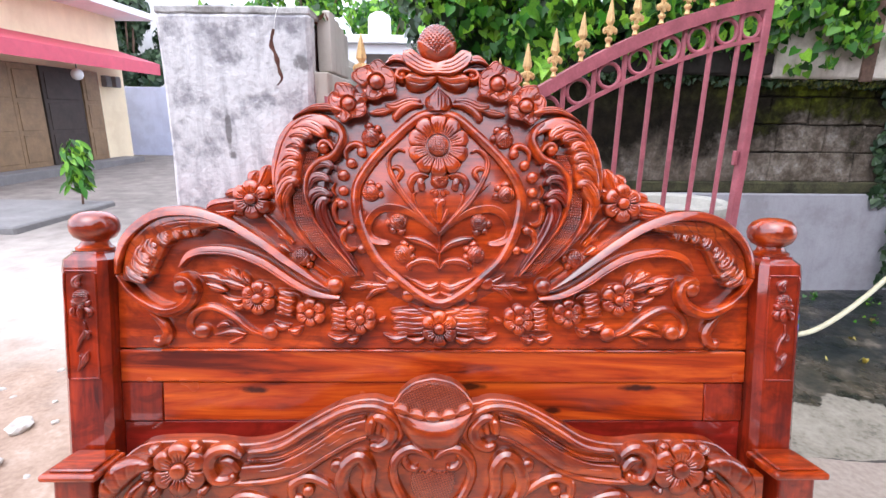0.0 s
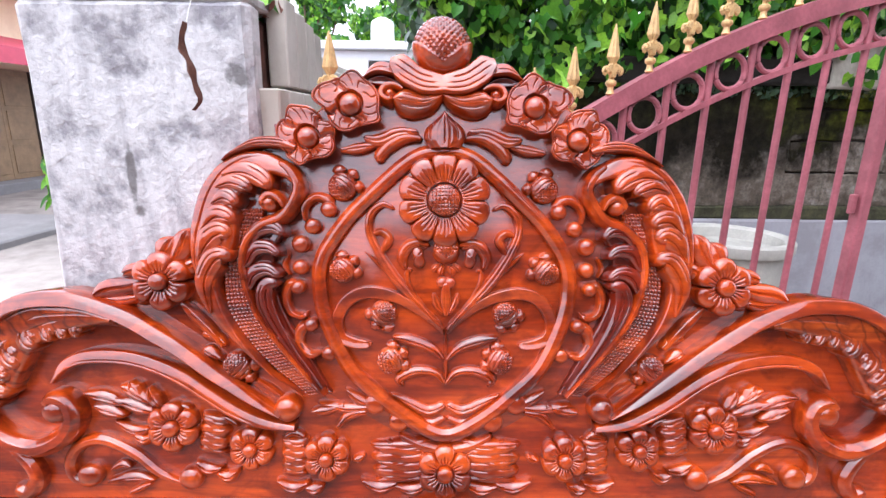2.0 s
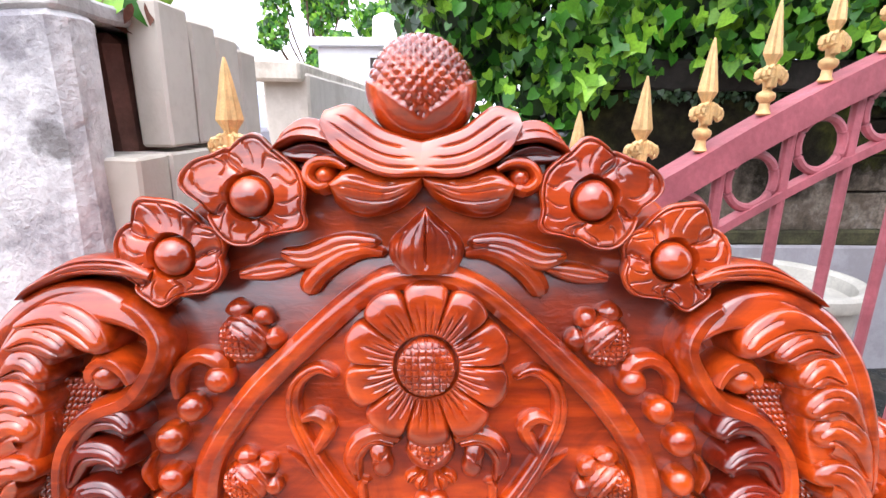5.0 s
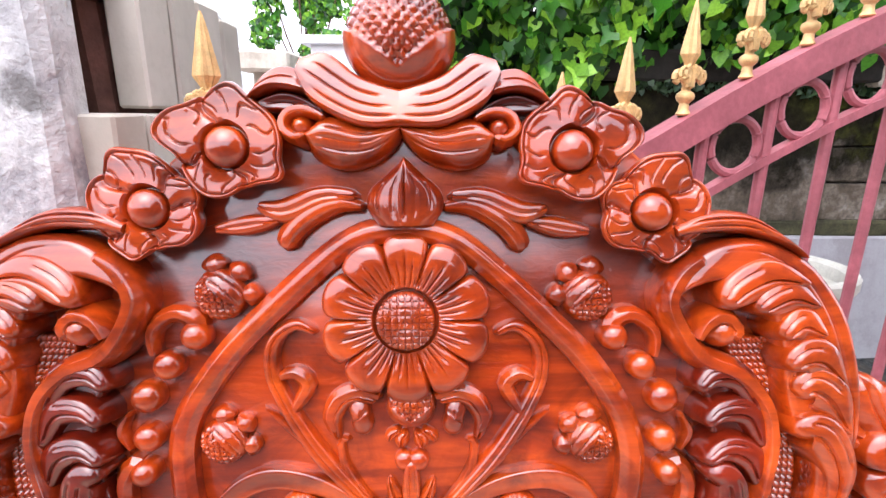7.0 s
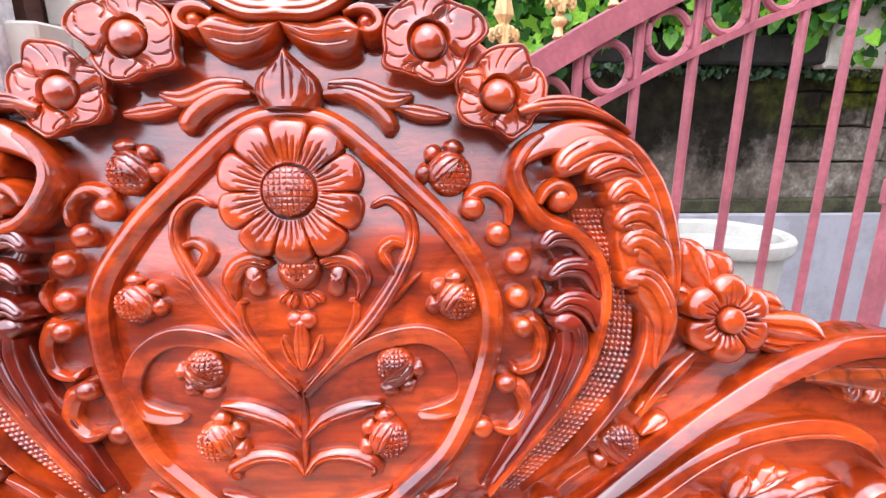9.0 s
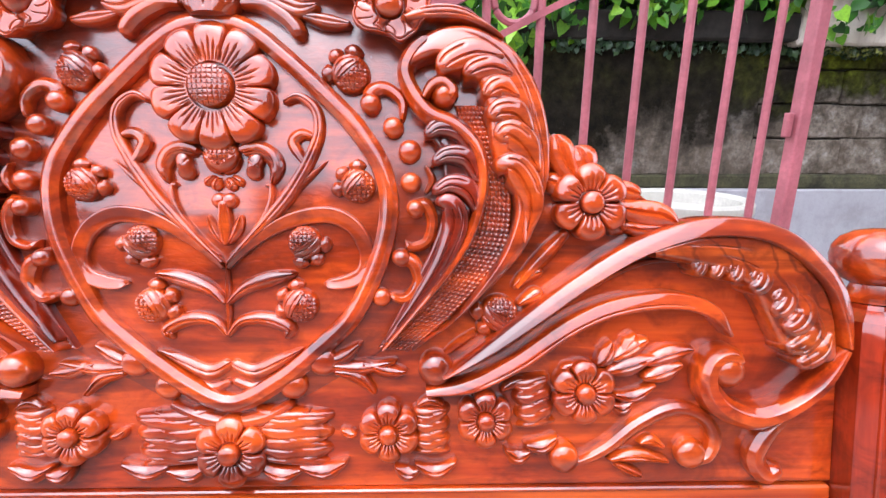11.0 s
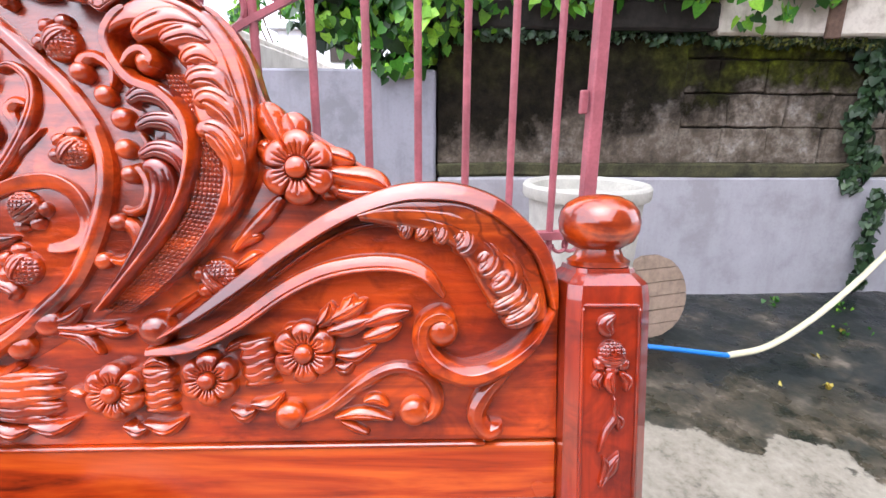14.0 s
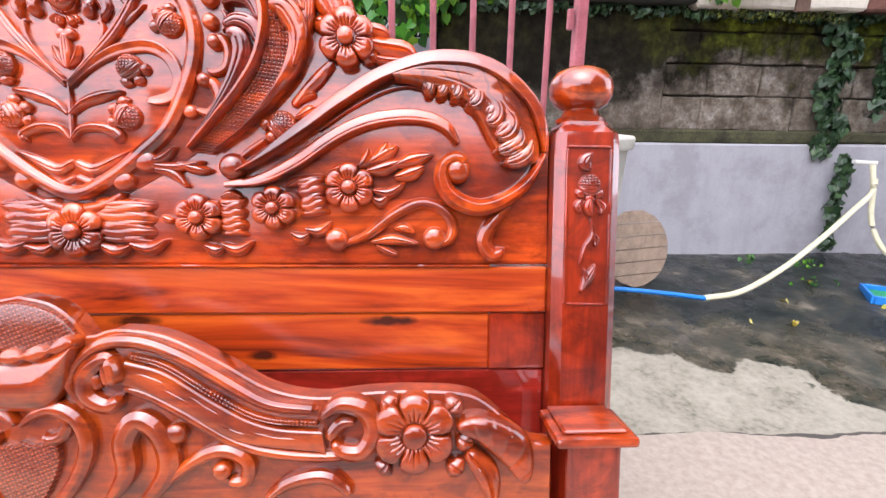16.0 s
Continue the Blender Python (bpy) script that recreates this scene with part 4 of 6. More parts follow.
# side flower and its leaves
flower("flower", 458, 1143, 48, 6, 34, 24)
rib("leaf", [(442, 1168), (424, 1202), (414, 1228)], (22, 39, 28), 26, "vein")
rib("leaf", [(459, 1174), (450, 1197), (441, 1213)], (24, 42, 31), 24, "vein")
rib("leaf", [(437, 1154), (416, 1167), (402, 1173)], (14, 30, 24), 24, "vein")
rib("leaf", [(481, 1165), (510, 1158), (528, 1152)], (17, 25, 16), 24, "vein")
rib("leaf", [(480, 1141), (516, 1133), (553, 1127), (574, 1114)], (17, 29, 32, 10), 26, "vein")
rib("leaf", [(480, 1127), (498, 1111), (505, 1103)], (17, 31, 26), 30, "vein")
rib("leaf", [(501, 1114), (530, 1109), (558, 1113)], (15, 23, 7), 24, "vein")
rib("stem", [(434, 1108), (407, 1079), (382, 1053), (365, 1031)], (13, 22, 17, 6), 22)
rib("leaf", [(361, 1034), (380, 1049), (403, 1055)], (7, 19, 12), 20, "vein")
rib("leaf", [(367, 1012), (389, 1023), (402, 1032)], (7, 23, 18), 20, "vein")
bud("bud", 345, 1001, 25, 22, 225)
rib("stem", [(317, 978), (289, 959), (263, 938)], (10, 13, 4), 16)
# long arm
bead("bead", 262, 931, 20, 34)
carve.banked("arm_ridge", [(272, 924), (321, 954), (381, 997), (441, 1041), (508, 1082), (567, 1105), (618, 1114), (677, 1108), (725, 1084), (764, 1046), (784, 1001), (790, 960)], (7, 15, 21, 23, 24, 25, 26, 27, 27, 25, 21, 11), 38, 9)
carve.banked("arm_ridge", [(250, 902), (307, 910), (368, 940), (429, 982), (482, 1007), (534, 1018), (586, 1017), (622, 1002), (642, 975)], (13, 20, 22, 23, 24, 24, 23, 20, 9), 27, 6, strands=((0.3, 0.15, 0.9, 1.8),))
rib("ridge", [(405, 992), (459, 1030), (512, 1059), (554, 1069), (595, 1065)], (4, 7, 9, 7, 4), 14)
feather = Carver(headboard, 25.0, -0.022, 1095.0, WOOD_FIGURED)
feather.strand_leaf("feathered_leaf", [(530, 1088), (582, 1102), (626, 1106), (677, 1100), (720, 1077), (757, 1040), (776, 995), (783, 945)], [(537, 1074), (581, 1066), (625, 1056), (664, 1030), (688, 990), (706, 958), (722, 942), (745, 934)], 31, strands=((0.35, 0.10, 0.45, 2.0), (0.6, 0.25, 0.6, 2.0), (0.3, 0.62, 0.95, 2.0), (0.5, 0.66, 0.95, 2.0), (0.7, 0.62, 0.92, 2.0)), lift=(1.15, 0.72), crown=1.5, edge=8.0)
for line, width in (([(575, 1089), (593, 1075), (593, 1060), (585, 1053)], (5, 23, 25, 12)), ([(602, 1089), (618, 1071), (615, 1058), (605, 1050)], (5, 22, 25, 12)), ([(625, 1089), (641, 1068), (640, 1055), (629, 1045)], (5, 25, 28, 13)),
                    ([(660, 1080), (675, 1058), (671, 1042), (654, 1034)], (6, 32, 37, 18)), ([(686, 1058), (706, 1034), (703, 1015), (683, 1003)], (6, 34, 38, 18)), ([(712, 1036), (732, 1012), (724, 992), (699, 982)], (6, 36, 40, 19)),
                    ([(744, 1007), (746, 981), (729, 966), (702, 958)], (6, 33, 36, 17)), ([(767, 981), (759, 958), (740, 945), (717, 940)], (6, 28, 31, 14))):
    feather.rib("leaf_lobe", line, width, 35, "flame")
for line, width in ((((602, 1086), (592, 1070), (592, 1056)), (10, 25, 22)), (((640, 1082), (633, 1066), (634, 1052)), (10, 23, 20)), (((674, 1068), (664, 1054), (658, 1042)), (10, 26, 23)), (((708, 1042), (698, 1028), (688, 1016)), (10, 27, 24)),
                    (((736, 1010), (720, 1000), (704, 990)), (10, 28, 25)), (((758, 974), (738, 964), (718, 954)), (10, 30, 25))):
    feather.rib("leaf_curl", line, width, 35, "flame")
rib("big_scroll", [(790, 959), (762, 912), (720, 879), (674, 865), (632, 881), (612, 912), (618, 940), (641, 949), (656, 932)], (9, 20, 28, 34, 34, 30, 27, 26, 20), 34)
bead("bead", 638, 928, 21, 38)
rib("scroll_tail", [(732, 872), (699, 837), (685, 805), (701, 782), (722, 795)], (12, 26, 29, 28, 17), 24)
rib("scroll", [(429, 796), (481, 816), (528, 851), (575, 872), (613, 862), (631, 833), (623, 807), (600, 799)], (8, 17, 20, 20, 20, 20, 18, 12), 22)
bead("bead", 429, 808, 18, 24)
bead("bead", 598, 811, 18, 22)
rib("leaf", [(487, 804), (526, 808), (572, 801)], (6, 20, 6), 14, "vein")
rib("leaf", [(495, 799), (517, 787), (537, 780)], (6, 14, 8), 12, "vein")
rib("leaf", [(527, 826), (546, 829), (565, 819)], (5, 17, 5), 13, "vein")
# flower garland along the foot of the carving
flower("flower", 200, 846, 40, 6, 26, 12)
flower("flower", 325, 862, 38, 6, 26, 12)
flower("flower", 454, 898, 43, 6, 26, 12)
flower("flower", -2, 822, 47, 6, 26, 12, both=False)
fan("leaf", 255, 846, 54, 71, 0)
fan("leaf", 389, 884, 58, 74, 8)
fan("leaf", 75, 838, 112, 80, -4)
rib("leaf", [(205, 800), (223, 788), (240, 795)], (6, 25, 6), 20, "vein")
rib("leaf", [(231, 802), (260, 789), (288, 805)], (6, 22, 7), 20, "vein")
rib("leaf", [(349, 822), (367, 809), (386, 819)], (6, 25, 6), 20, "vein")
rib("leaf", [(375, 827), (401, 822), (421, 839)], (6, 23, 6), 20, "vein")
rib("leaf", [(491, 881), (506, 873), (520, 885)], (6, 23, 6), 20, "vein")
rib("leaf", [(492, 893), (522, 889), (551, 908)], (8, 21, 5), 20, "vein")
rib("leaf", [(32, 801), (59, 787), (90, 798)], (9, 24, 6), 18, "vein")
rib("leaf", [(81, 802), (114, 791), (146, 807)], (9, 24, 6), 18, "vein")
rib("leaf", [(481, 924), (515, 931), (550, 946)], (12, 27, 8), 18, "vein")
rib("leaf", [(486, 939), (516, 954), (539, 969)], (12, 27, 7), 18, "vein")
rib("leaf", [(470, 931), (486, 947), (490, 966)], (12, 27, 7), 18, "vein")
rib("leaf", [(530, 915), (561, 923), (585, 935)], (12, 27, 8), 18, "vein")
rib("leaf", [(531, 935), (565, 946), (600, 955)], (12, 27, 8), 18, "vein")
rib("leaf", [(501, 947), (517, 962), (521, 976)], (12, 27, 7), 18, "vein")
rib("leaf", [(119, 937), (145, 944), (168, 963)], (9, 20, 6), 16, "vein")
rib("leaf", [(122, 933), (165, 929), (214, 939)], (9, 20, 6), 16, "vein")
rib("leaf", [(129, 925), (161, 918), (185, 894)], (9, 20, 6), 16, "vein")
rib("leaf", [(166, 937), (202, 925), (227, 925)], (9, 20, 6), 16, "vein")
bead("bead", 118, 938, 17, 20)
rib("leaf", [(137, 849), (148, 841), (159, 842)], (7, 16, 6), 17, "vein")
rib("leaf", [(236, 879), (255, 886), (273, 878)], (7, 16, 6), 17, "vein")
rib("leaf", [(345, 897), (360, 907), (379, 916)], (7, 16, 6), 17, "vein")
rib("leaf", [(424, 916), (432, 928), (448, 935)], (7, 16, 6), 17, "vein")
rib("leaf", [(141, 806), (125, 794), (106, 787)], (7, 16, 6), 17, "vein")
bead("bead", 79, 906, 16, 18)
rib("swag", [(-1, 856), (44, 865), (79, 885)], (17, 19, 11), 18)
rib("swag", [(27, 848), (65, 860), (101, 875)], (9, 15, 6), 15)
# crest
wavy_flower("wavy_flower", 146, 1427, [(138, 1483), (151, 1477), (159, 1467), (177, 1460), (196, 1458), (211, 1444), (207, 1431), (190, 1425), (181, 1417), (177, 1404), (163, 1386), (147, 1388), (136, 1399), (120, 1400), (96, 1400), (104, 1417), (101, 1432), (105, 1450), (119, 1461), (128, 1469)], 33, 13)
wavy_flower("wavy_flower", 215, 1375, [(198, 1410), (212, 1423), (228, 1426), (245, 1429), (247, 1413), (247, 1405), (258, 1400), (265, 1386), (262, 1373), (258, 1359), (249, 1355), (247, 1346), (236, 1338), (227, 1330), (220, 1338), (214, 1346), (201, 1348), (184, 1347), (176, 1353), (173, 1365), (180, 1373), (171, 1386), (174, 1394), (182, 1399), (193, 1397)], 31, 14)
strand_leaf("collar_wing", [(-2, 1445), (30, 1444), (55, 1453), (74, 1466), (84, 1484)], [(-2, 1476), (31, 1486), (48, 1498), (61, 1506), (79, 1501)], 42, strands=((0.22, 0.03, 0.80, 1.7), (0.44, 0.08, 0.92, 1.7), (0.68, 0.15, 0.86, 1.7)), crown=0.8, edge=3.5, tip=8.0)
strand_leaf("collar_leaf", [(72, 1470), (88, 1474), (103, 1475), (115, 1471), (127, 1464)], [(76, 1490), (91, 1495), (104, 1494), (117, 1484), (127, 1467)], 40, strands=((0.45, 0.15, 0.85, 1.7),), crown=0.6, edge=3.0, tip=12.0)
# Hollow below the collar curl, its recess shade put into the wood colour.
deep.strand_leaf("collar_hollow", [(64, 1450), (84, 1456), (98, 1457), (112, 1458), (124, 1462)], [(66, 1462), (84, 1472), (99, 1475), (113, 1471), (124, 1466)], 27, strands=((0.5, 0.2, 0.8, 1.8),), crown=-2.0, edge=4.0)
strand_leaf("hanging_lobe", [(-2, 1446), (3, 1433), (22, 1417), (50, 1410), (74, 1418), (82, 1436)], [(-2, 1447), (16, 1446), (34, 1446), (54, 1453), (66, 1452), (80, 1440)], 22, strands=((0.34, 0.15, 0.85, 1.7), (0.56, 0.2, 0.85, 1.7), (0.76, 0.25, 0.8, 1.7)), crown=6.0, edge=13.0, tip=-10.0)
rib("collar_curl", [(60, 1450), (76, 1458), (92, 1456), (98, 1444), (88, 1435), (76, 1440)], (7, 13, 15, 15, 14, 10), 35)
bead("collar_curl_end", 84, 1446, 9, 36)
strand_leaf("lotus", [(-22, 1362), (-31, 1376), (-29, 1392), (-14, 1406), (2, 1421)], [(26, 1362), (35, 1376), (33, 1392), (18, 1406), (2.5, 1421)], 24, both=False, strands=((0.18, 0.10, 0.62, 2.4), (0.36, 0.08, 0.72, 2.4), (0.5, 0.06, 0.92, 2.6), (0.64, 0.08, 0.72, 2.4), (0.82, 0.10, 0.62, 2.4)), crown=10.0, edge=14.0)
rib("swag", [(33, 1378), (60, 1380), (85, 1369), (101, 1353), (106, 1338)], (8, 19, 23, 22, 20), 26)
rib("swag", [(39, 1388), (72, 1386), (105, 1374), (130, 1379)], (11, 23, 25, 9), 26, "groove")
rib("swag", [(107, 1367), (138, 1361), (169, 1357)], (8, 20, 8), 22, "groove")

# the crowning ball: cross-hatched above, cupped by three leaves
verts, faces = [], []
for i in range(91):
    th = math.pi * i / 90
    for k in range(160):
        ph = 2 * math.pi * k / 160
        x, y, z = math.sin(th) * math.cos(ph), math.sin(th) * math.sin(ph), math.cos(th)
        hatched = z > -0.66 + 0.80 * abs(x) ** 1.1
        r = 46 - (2.2 * ((abs(math.sin(15 * (x + 0.8 * z))) < 0.42) or (abs(math.sin(15 * (x - 0.8 * z))) < 0.42)) if hatched else -2.5)
        px, py, pz = carve.put(r * x, 1522 + r * z, 0)
        verts.append((px, 0.012 + r * y / 1000, pz))
faces = [(i * 160 + k, i * 160 + (k + 1) % 160, i * 160 + 160 + (k + 1) % 160, i * 160 + 160 + k) for i in range(90) for k in range(160)]
solid("crowning_ball", verts, faces, WOOD, headboard, "cross-hatched bud cupped by carved leaves", crease=70)

# ---- footboard ----
footboard = tagged(new("footboard"), "carved glossy teak footboard propped in front of the headboard", "footboard")
footboard.matrix_world = LEAN @ pose(-0.011, 0, 0)
CREST = [(95, 670), (137, 681), (208, 670), (287, 630), (360, 587), (433, 572), (506, 579), (573, 581), (656, 576)]
top = glide([(0, 731), (45, 720), (78, 694), *CREST, (700, 555), (760, 500), (800, 490)], 60)
edge = [(p.x, p.y) for p in top] + [(800, 120)]
edge += [(-x, z) for x, z in edge[::-1] if x > 1]
slab_of("carved_panel", edge[::-1], -100, -62, WOOD_HONEY, footboard)
for side in (1, -1):
    c = 0.858 if side > 0 else -0.818
    box("post", (c - 0.043, -0.130, -0.025), (c + 0.043, -0.036, 0.505), WOOD_UP, footboard, "square leg", bevel=0.006, steps=2)
    box("cap", (c - 0.064, -0.148, 0.505), (c + 0.064, -0.032, 0.522), WOOD, footboard, "flat moulded cap", bevel=0.006, steps=2)
    box("cap_step", (c - 0.050, -0.134, 0.522), (c + 0.050, -0.034, 0.528), WOOD, footboard, bevel=0.004)
carve = Carver(footboard, -100.0, 0.0, 0.0, WOOD_HONEY)
rib, bead, bud, flower, hatch_field = carve.rib, carve.bead, carve.bud, carve.flower, carve.hatch_field
rib("roll_rim", [(97, 564), (74, 602), (92, 640), (137, 664), (202, 655), (281, 613), (356, 568), (434, 556)], (12, 17, 20, 20, 20, 19, 18, 15), 30)
rib("roll_rim", [(150, 596), (182, 585), (241, 551), (317, 504), (392, 485), (467, 483), (499, 497)], (13, 17, 19, 19, 19, 17, 15), 28)
rib("roll_rim", [(156, 644), (212, 626), (278, 583), (354, 543), (436, 535)], (10, 13, 13, 13, 10), 26, "hatch")
carve.strand_leaf("band", [(157, 638), (213, 619), (280, 575), (357, 535), (441, 525)], [(151, 600), (183, 589), (243, 555), (319, 509), (446, 489)], 14, strands=((0.35, 0.04, 0.22, 2.0), (0.55, 0.16, 0.34, 2.0), (0.30, 0.30, 0.52, 2.0), (0.6, 0.5, 0.66, 2.0), (0.4, 0.64, 0.9, 2.0)), crown=1.0)
rib("volute", [(150, 624), (127, 641), (98, 617), (100, 583), (129, 568), (150, 584)], (15, 23, 29, 29, 26, 18), 26)
rib("curl", [(113, 591), (111, 608), (105, 618)], (15, 18, 12), 30)
rib("curl", [(129, 597), (126, 624), (121, 639)], (18, 20, 12), 31)
rib("curl", [(147, 603), (144, 627), (139, 646)], (20, 26, 17), 32)
rib("volute", [(439, 547), (471, 566), (508, 555), (520, 522), (502, 491), (469, 494), (458, 516)], (15, 27, 33, 33, 30, 24, 15), 28)
rib("curl", [(449, 509), (470, 534), (494, 539)], (18, 24, 12), 24)
flower("flower", 582, 520, 63, 6, 28, 20)
rib("leaf", [(551, 554), (540, 568), (531, 574)], (33, 36, 24), 22, "vein")
rib("leaf", [(588, 561), (591, 572), (593, 578)], (36, 39, 27), 22, "vein")
rib("leaf", [(631, 552), (645, 565), (652, 571)], (36, 39, 27), 22, "vein")
rib("leaf", [(646, 512), (663, 505), (674, 502)], (36, 39, 27), 22, "vein")
rib("leaf", [(634, 474), (651, 460), (659, 455)], (33, 39, 27), 22, "vein")
rib("leaf", [(542, 475), (531, 461), (526, 455)], (33, 39, 27), 22, "vein")
rib("leaf", [(644, 532), (691, 523), (738, 486), (756, 437)], (21, 51, 60, 24), 26, "feather")
rib("leaf", [(662, 492), (695, 450), (706, 401)], (21, 39, 15), 24, "vein")
rib("cartouche", [(2, 540), (25, 559), (54, 564), (83, 544), (93, 503), (75, 455), (40, 408), (0, 368)], (10, 20, 25, 25, 25, 23, 19, 10), 27)
rib("cartouche_curl", [(58, 556), (66, 538), (56, 521), (40, 517), (33, 528)], (14, 18, 20, 18, 10), 25)
rib("scroll", [(121, 417), (150, 466), (148, 514), (170, 546), (203, 521), (210, 466), (163, 403)], (15, 32, 35, 35, 35, 33, 15), 24)
rib("scroll", [(184, 430), (244, 476), (290, 495), (326, 478), (324, 448), (294, 448)], (12, 21, 24, 24, 21, 15), 22)
rib("scroll", [(352, 414), (392, 442), (446, 449), (487, 421)], (12, 21, 24, 15), 20)
bead("bead", 290, 464, 13, 22)
bead("bead", 223, 523, 15, 20)
carve.strand_leaf("bowl", [(-88, 658), (-67, 602), (-34, 568), (3, 561), (45, 567), (73, 601), (92, 658)], [(-84, 664), (-60, 655), (-30, 645), (3, 640), (36, 645), (62, 655), (88, 664)], 15, both=False, crown=13.0, edge=16.0)
lip = [(-92 + 184 * k / 30, 644 + 26 * (abs(k - 15) / 15) ** 1.8) for k in range(31)]
rib("scalloped_lip", lip, [9 + 19 * abs(math.sin(math.pi * k / 6)) ** 0.7 for k in range(31)], 24, both=False, foot=-2.9)
fine = Carver(footboard, -100.0, 0.0, 0.0, WOOD_HATCH)
arc = [(math.cos(radians(a)) * 89, 650 + math.sin(radians(a)) * 73) for a in range(0, 181, 15)]
fine.plate("shell", [*arc, (-60, 646), (0, 640), (60, 646)], 9, 3.0, both=False)
fine.plate("hatched_field", [(-44, 520), (-20, 505), (0, 515), (20, 505), (44, 520), (50, 470), (0, 395), (-50, 470)], 10, 2.0, both=False)

# ---- ground ----


def ground_z(x, y):
    """Flat near the bed; the yard behind rises a little towards its wall."""
    rise = 0.095 * max(0.0, min(y, 3.4) - 1.85) * max(0.0, min(1.0, (x - 0.2) / 0.5))
    return rise + 0.012 * max(0.0, min(y, 14.0) - 4.0) * max(0.0, min(1.0, (-x - 1.0) / 2.0))


def spread(near, far, step, grow):
    out, s = [near], step
    while out[-1] < far:
        out.append(out[-1] + s)
        s *= grow
    return out


xs = [-v for v in spread(3.0, 600, 0.3, 1.35)[:0:-1]] + list(np.arange(-3.0, 5.01, 0.08)) + spread(5.0, 600, 0.3, 1.35)[1:]
ys = [-v for v in spread(0.5, 600, 0.3, 1.35)[:0:-1]] + list(np.arange(-0.5, 5.01, 0.08)) + spread(5.0, 600, 0.3, 1.35)[1:]
verts = [(x, y, ground_z(x, y) + (0.012 * noise.noise((x * 3, y * 3, 0)) + 0.006 * noise.noise((x * 11, y * 11, 4)) if abs(x) < 6 and -1 < y < 6 else 0)) for y in ys for x in xs]
nx = len(xs)
faces = [(j * nx + i, j * nx + i + 1, (j + 1) * nx + i + 1, (j + 1) * nx + i) for j in range(len(ys) - 1) for i in range(nx - 1)]
tagged(solid("ground", verts, faces, GROUND), "dusty soil and stained wet concrete yard", "ground", kind="structure")

# ---- pillar and slab wall ----


def rough_box(name, lo, hi, material, parent=None, label="", step=0.05, wob=0.006, seed=0.0, ease=0.012):
    """A block of masonry with slightly uneven faces and worn edges."""
    bm = bmesh.new()
    bmesh.ops.create_cube(bm, size=1)
    for v in bm.verts:
        v.co = [lo[i] + (v.co[i] + 0.5) * (hi[i] - lo[i]) for i in range(3)]
    bmesh.ops.bevel(bm, geom=bm.edges[:], offset=min(ease, min(h - l for l, h in zip(lo, hi)) * 0.2), segments=1, affect="EDGES")
    cuts = int(min(14, max(1, max(h - l for l, h in zip(lo, hi)) / step)))
    bmesh.ops.subdivide_edges(bm, edges=[e for e in bm.edges if e.calc_length() > step], cuts=cuts, use_grid_fill=True)
    for v in bm.verts:
        v.co += noise.noise_vector(v.co * 9 + Vector((seed, 0, 0))) * wob + noise.noise_vector(v.co * 31) * wob * 0.4
    return part(name, bm, material, parent, label, smooth=True)


pillar = tagged(rough_box("gate_pillar", (-0.70, 1.287, -0.05), (-0.325, 1.345, 1.562), PILLAR, step=0.03), "stained grey-white cemented gate pillar", "pillar", kind="structure")
rough_box("pillar_side", (-0.70, 1.385, -0.05), (-0.342, 1.66, 1.55), BRICK, pillar, "bare dark red brick core")
rough_box("capping", (-0.699, 1.289, 1.556), (-0.328, 1.66, 1.574), CAPPING, pillar, "weathered cement top", step=0.02, wob=0.004)
wall = tagged(rough_box("slab_wall", (-0.43, 1.40, -0.05), (-0.345, 1.67, 1.55), BRICK), "compound wall of upright precast cement slabs", "wall", kind="structure")
for k, (y0, y1, h) in enumerate(((1.392, 1.452, 1.585), (1.462, 1.524, 1.578), (1.534, 1.596, 1.570), (1.606, 1.665, 1.562))):
    rough_box("slab", (-0.336, y0, 1.436), (-0.300 - 0.002 * k, y1, h), SLAB, wall, seed=k, wob=0.0015, ease=0.003)
for k, (y0, y1) in enumerate(((1.318, 1.372), (1.382, 1.47), (1.48, 1.57), (1.58, 1.665))):
    rough_box("slab", (-0.37, y0, 1.0), (-0.296 - 0.002 * k, y1, 1.430), SLAB, wall, seed=k + 9, wob=0.0015, ease=0.003)

pod = tagged(new("dried_leaf"), "curled dry brown leaf hanging on a thread", "dry leaf")
line = glide([(-0.391, 1.217, 1.512), (-0.394, 1.210, 1.494), (-0.396, 1.210, 1.474), (-0.388, 1.210, 1.458), (-0.385, 1.210, 1.440), (-0.381, 1.210, 1.420), (-0.377, 1.210, 1.404), (-0.388, 1.210, 1.390)], 24)
verts = []
for i, p in enumerate(line):
    w = 0.0042 * math.sin(math.pi * min(1, (i + 1) / 24)) ** 0.6 * (1 + 0.35 * math.sin(i * 1.1))
    verts += [p + Vector((-w, -0.004, 0)), p + Vector((0, -0.010, 0)), p + Vector((w, 0.002, 0)), p + Vector((0, 0.004, 0))]
faces = [(i * 4 + k, i * 4 + (k + 1) % 4, i * 4 + 4 + (k + 1) % 4, i * 4 + 4 + k) for i in range(24) for k in range(4)]
solid("blade", verts, faces, DRY, pod)
tube("thread", [(-0.391, 1.217, 1.511), (-0.392, 1.240, 1.545), (-0.394, 1.276, 1.578)], 0.0007, PVC, pod)

# ---- gate ----
GX, GY, GDX, GDY = 0.3, 1.448, 0.97992, 0.19937
gate = tagged(new("iron_gate"), "open pink-painted iron gate with gold spear points", "gate")
gate.matrix_world = Matrix(((GDX, -GDY, 0, GX), (GDY, GDX, 0, GY), (0, 0, 1, 0), (0, 0, 0, 1)))


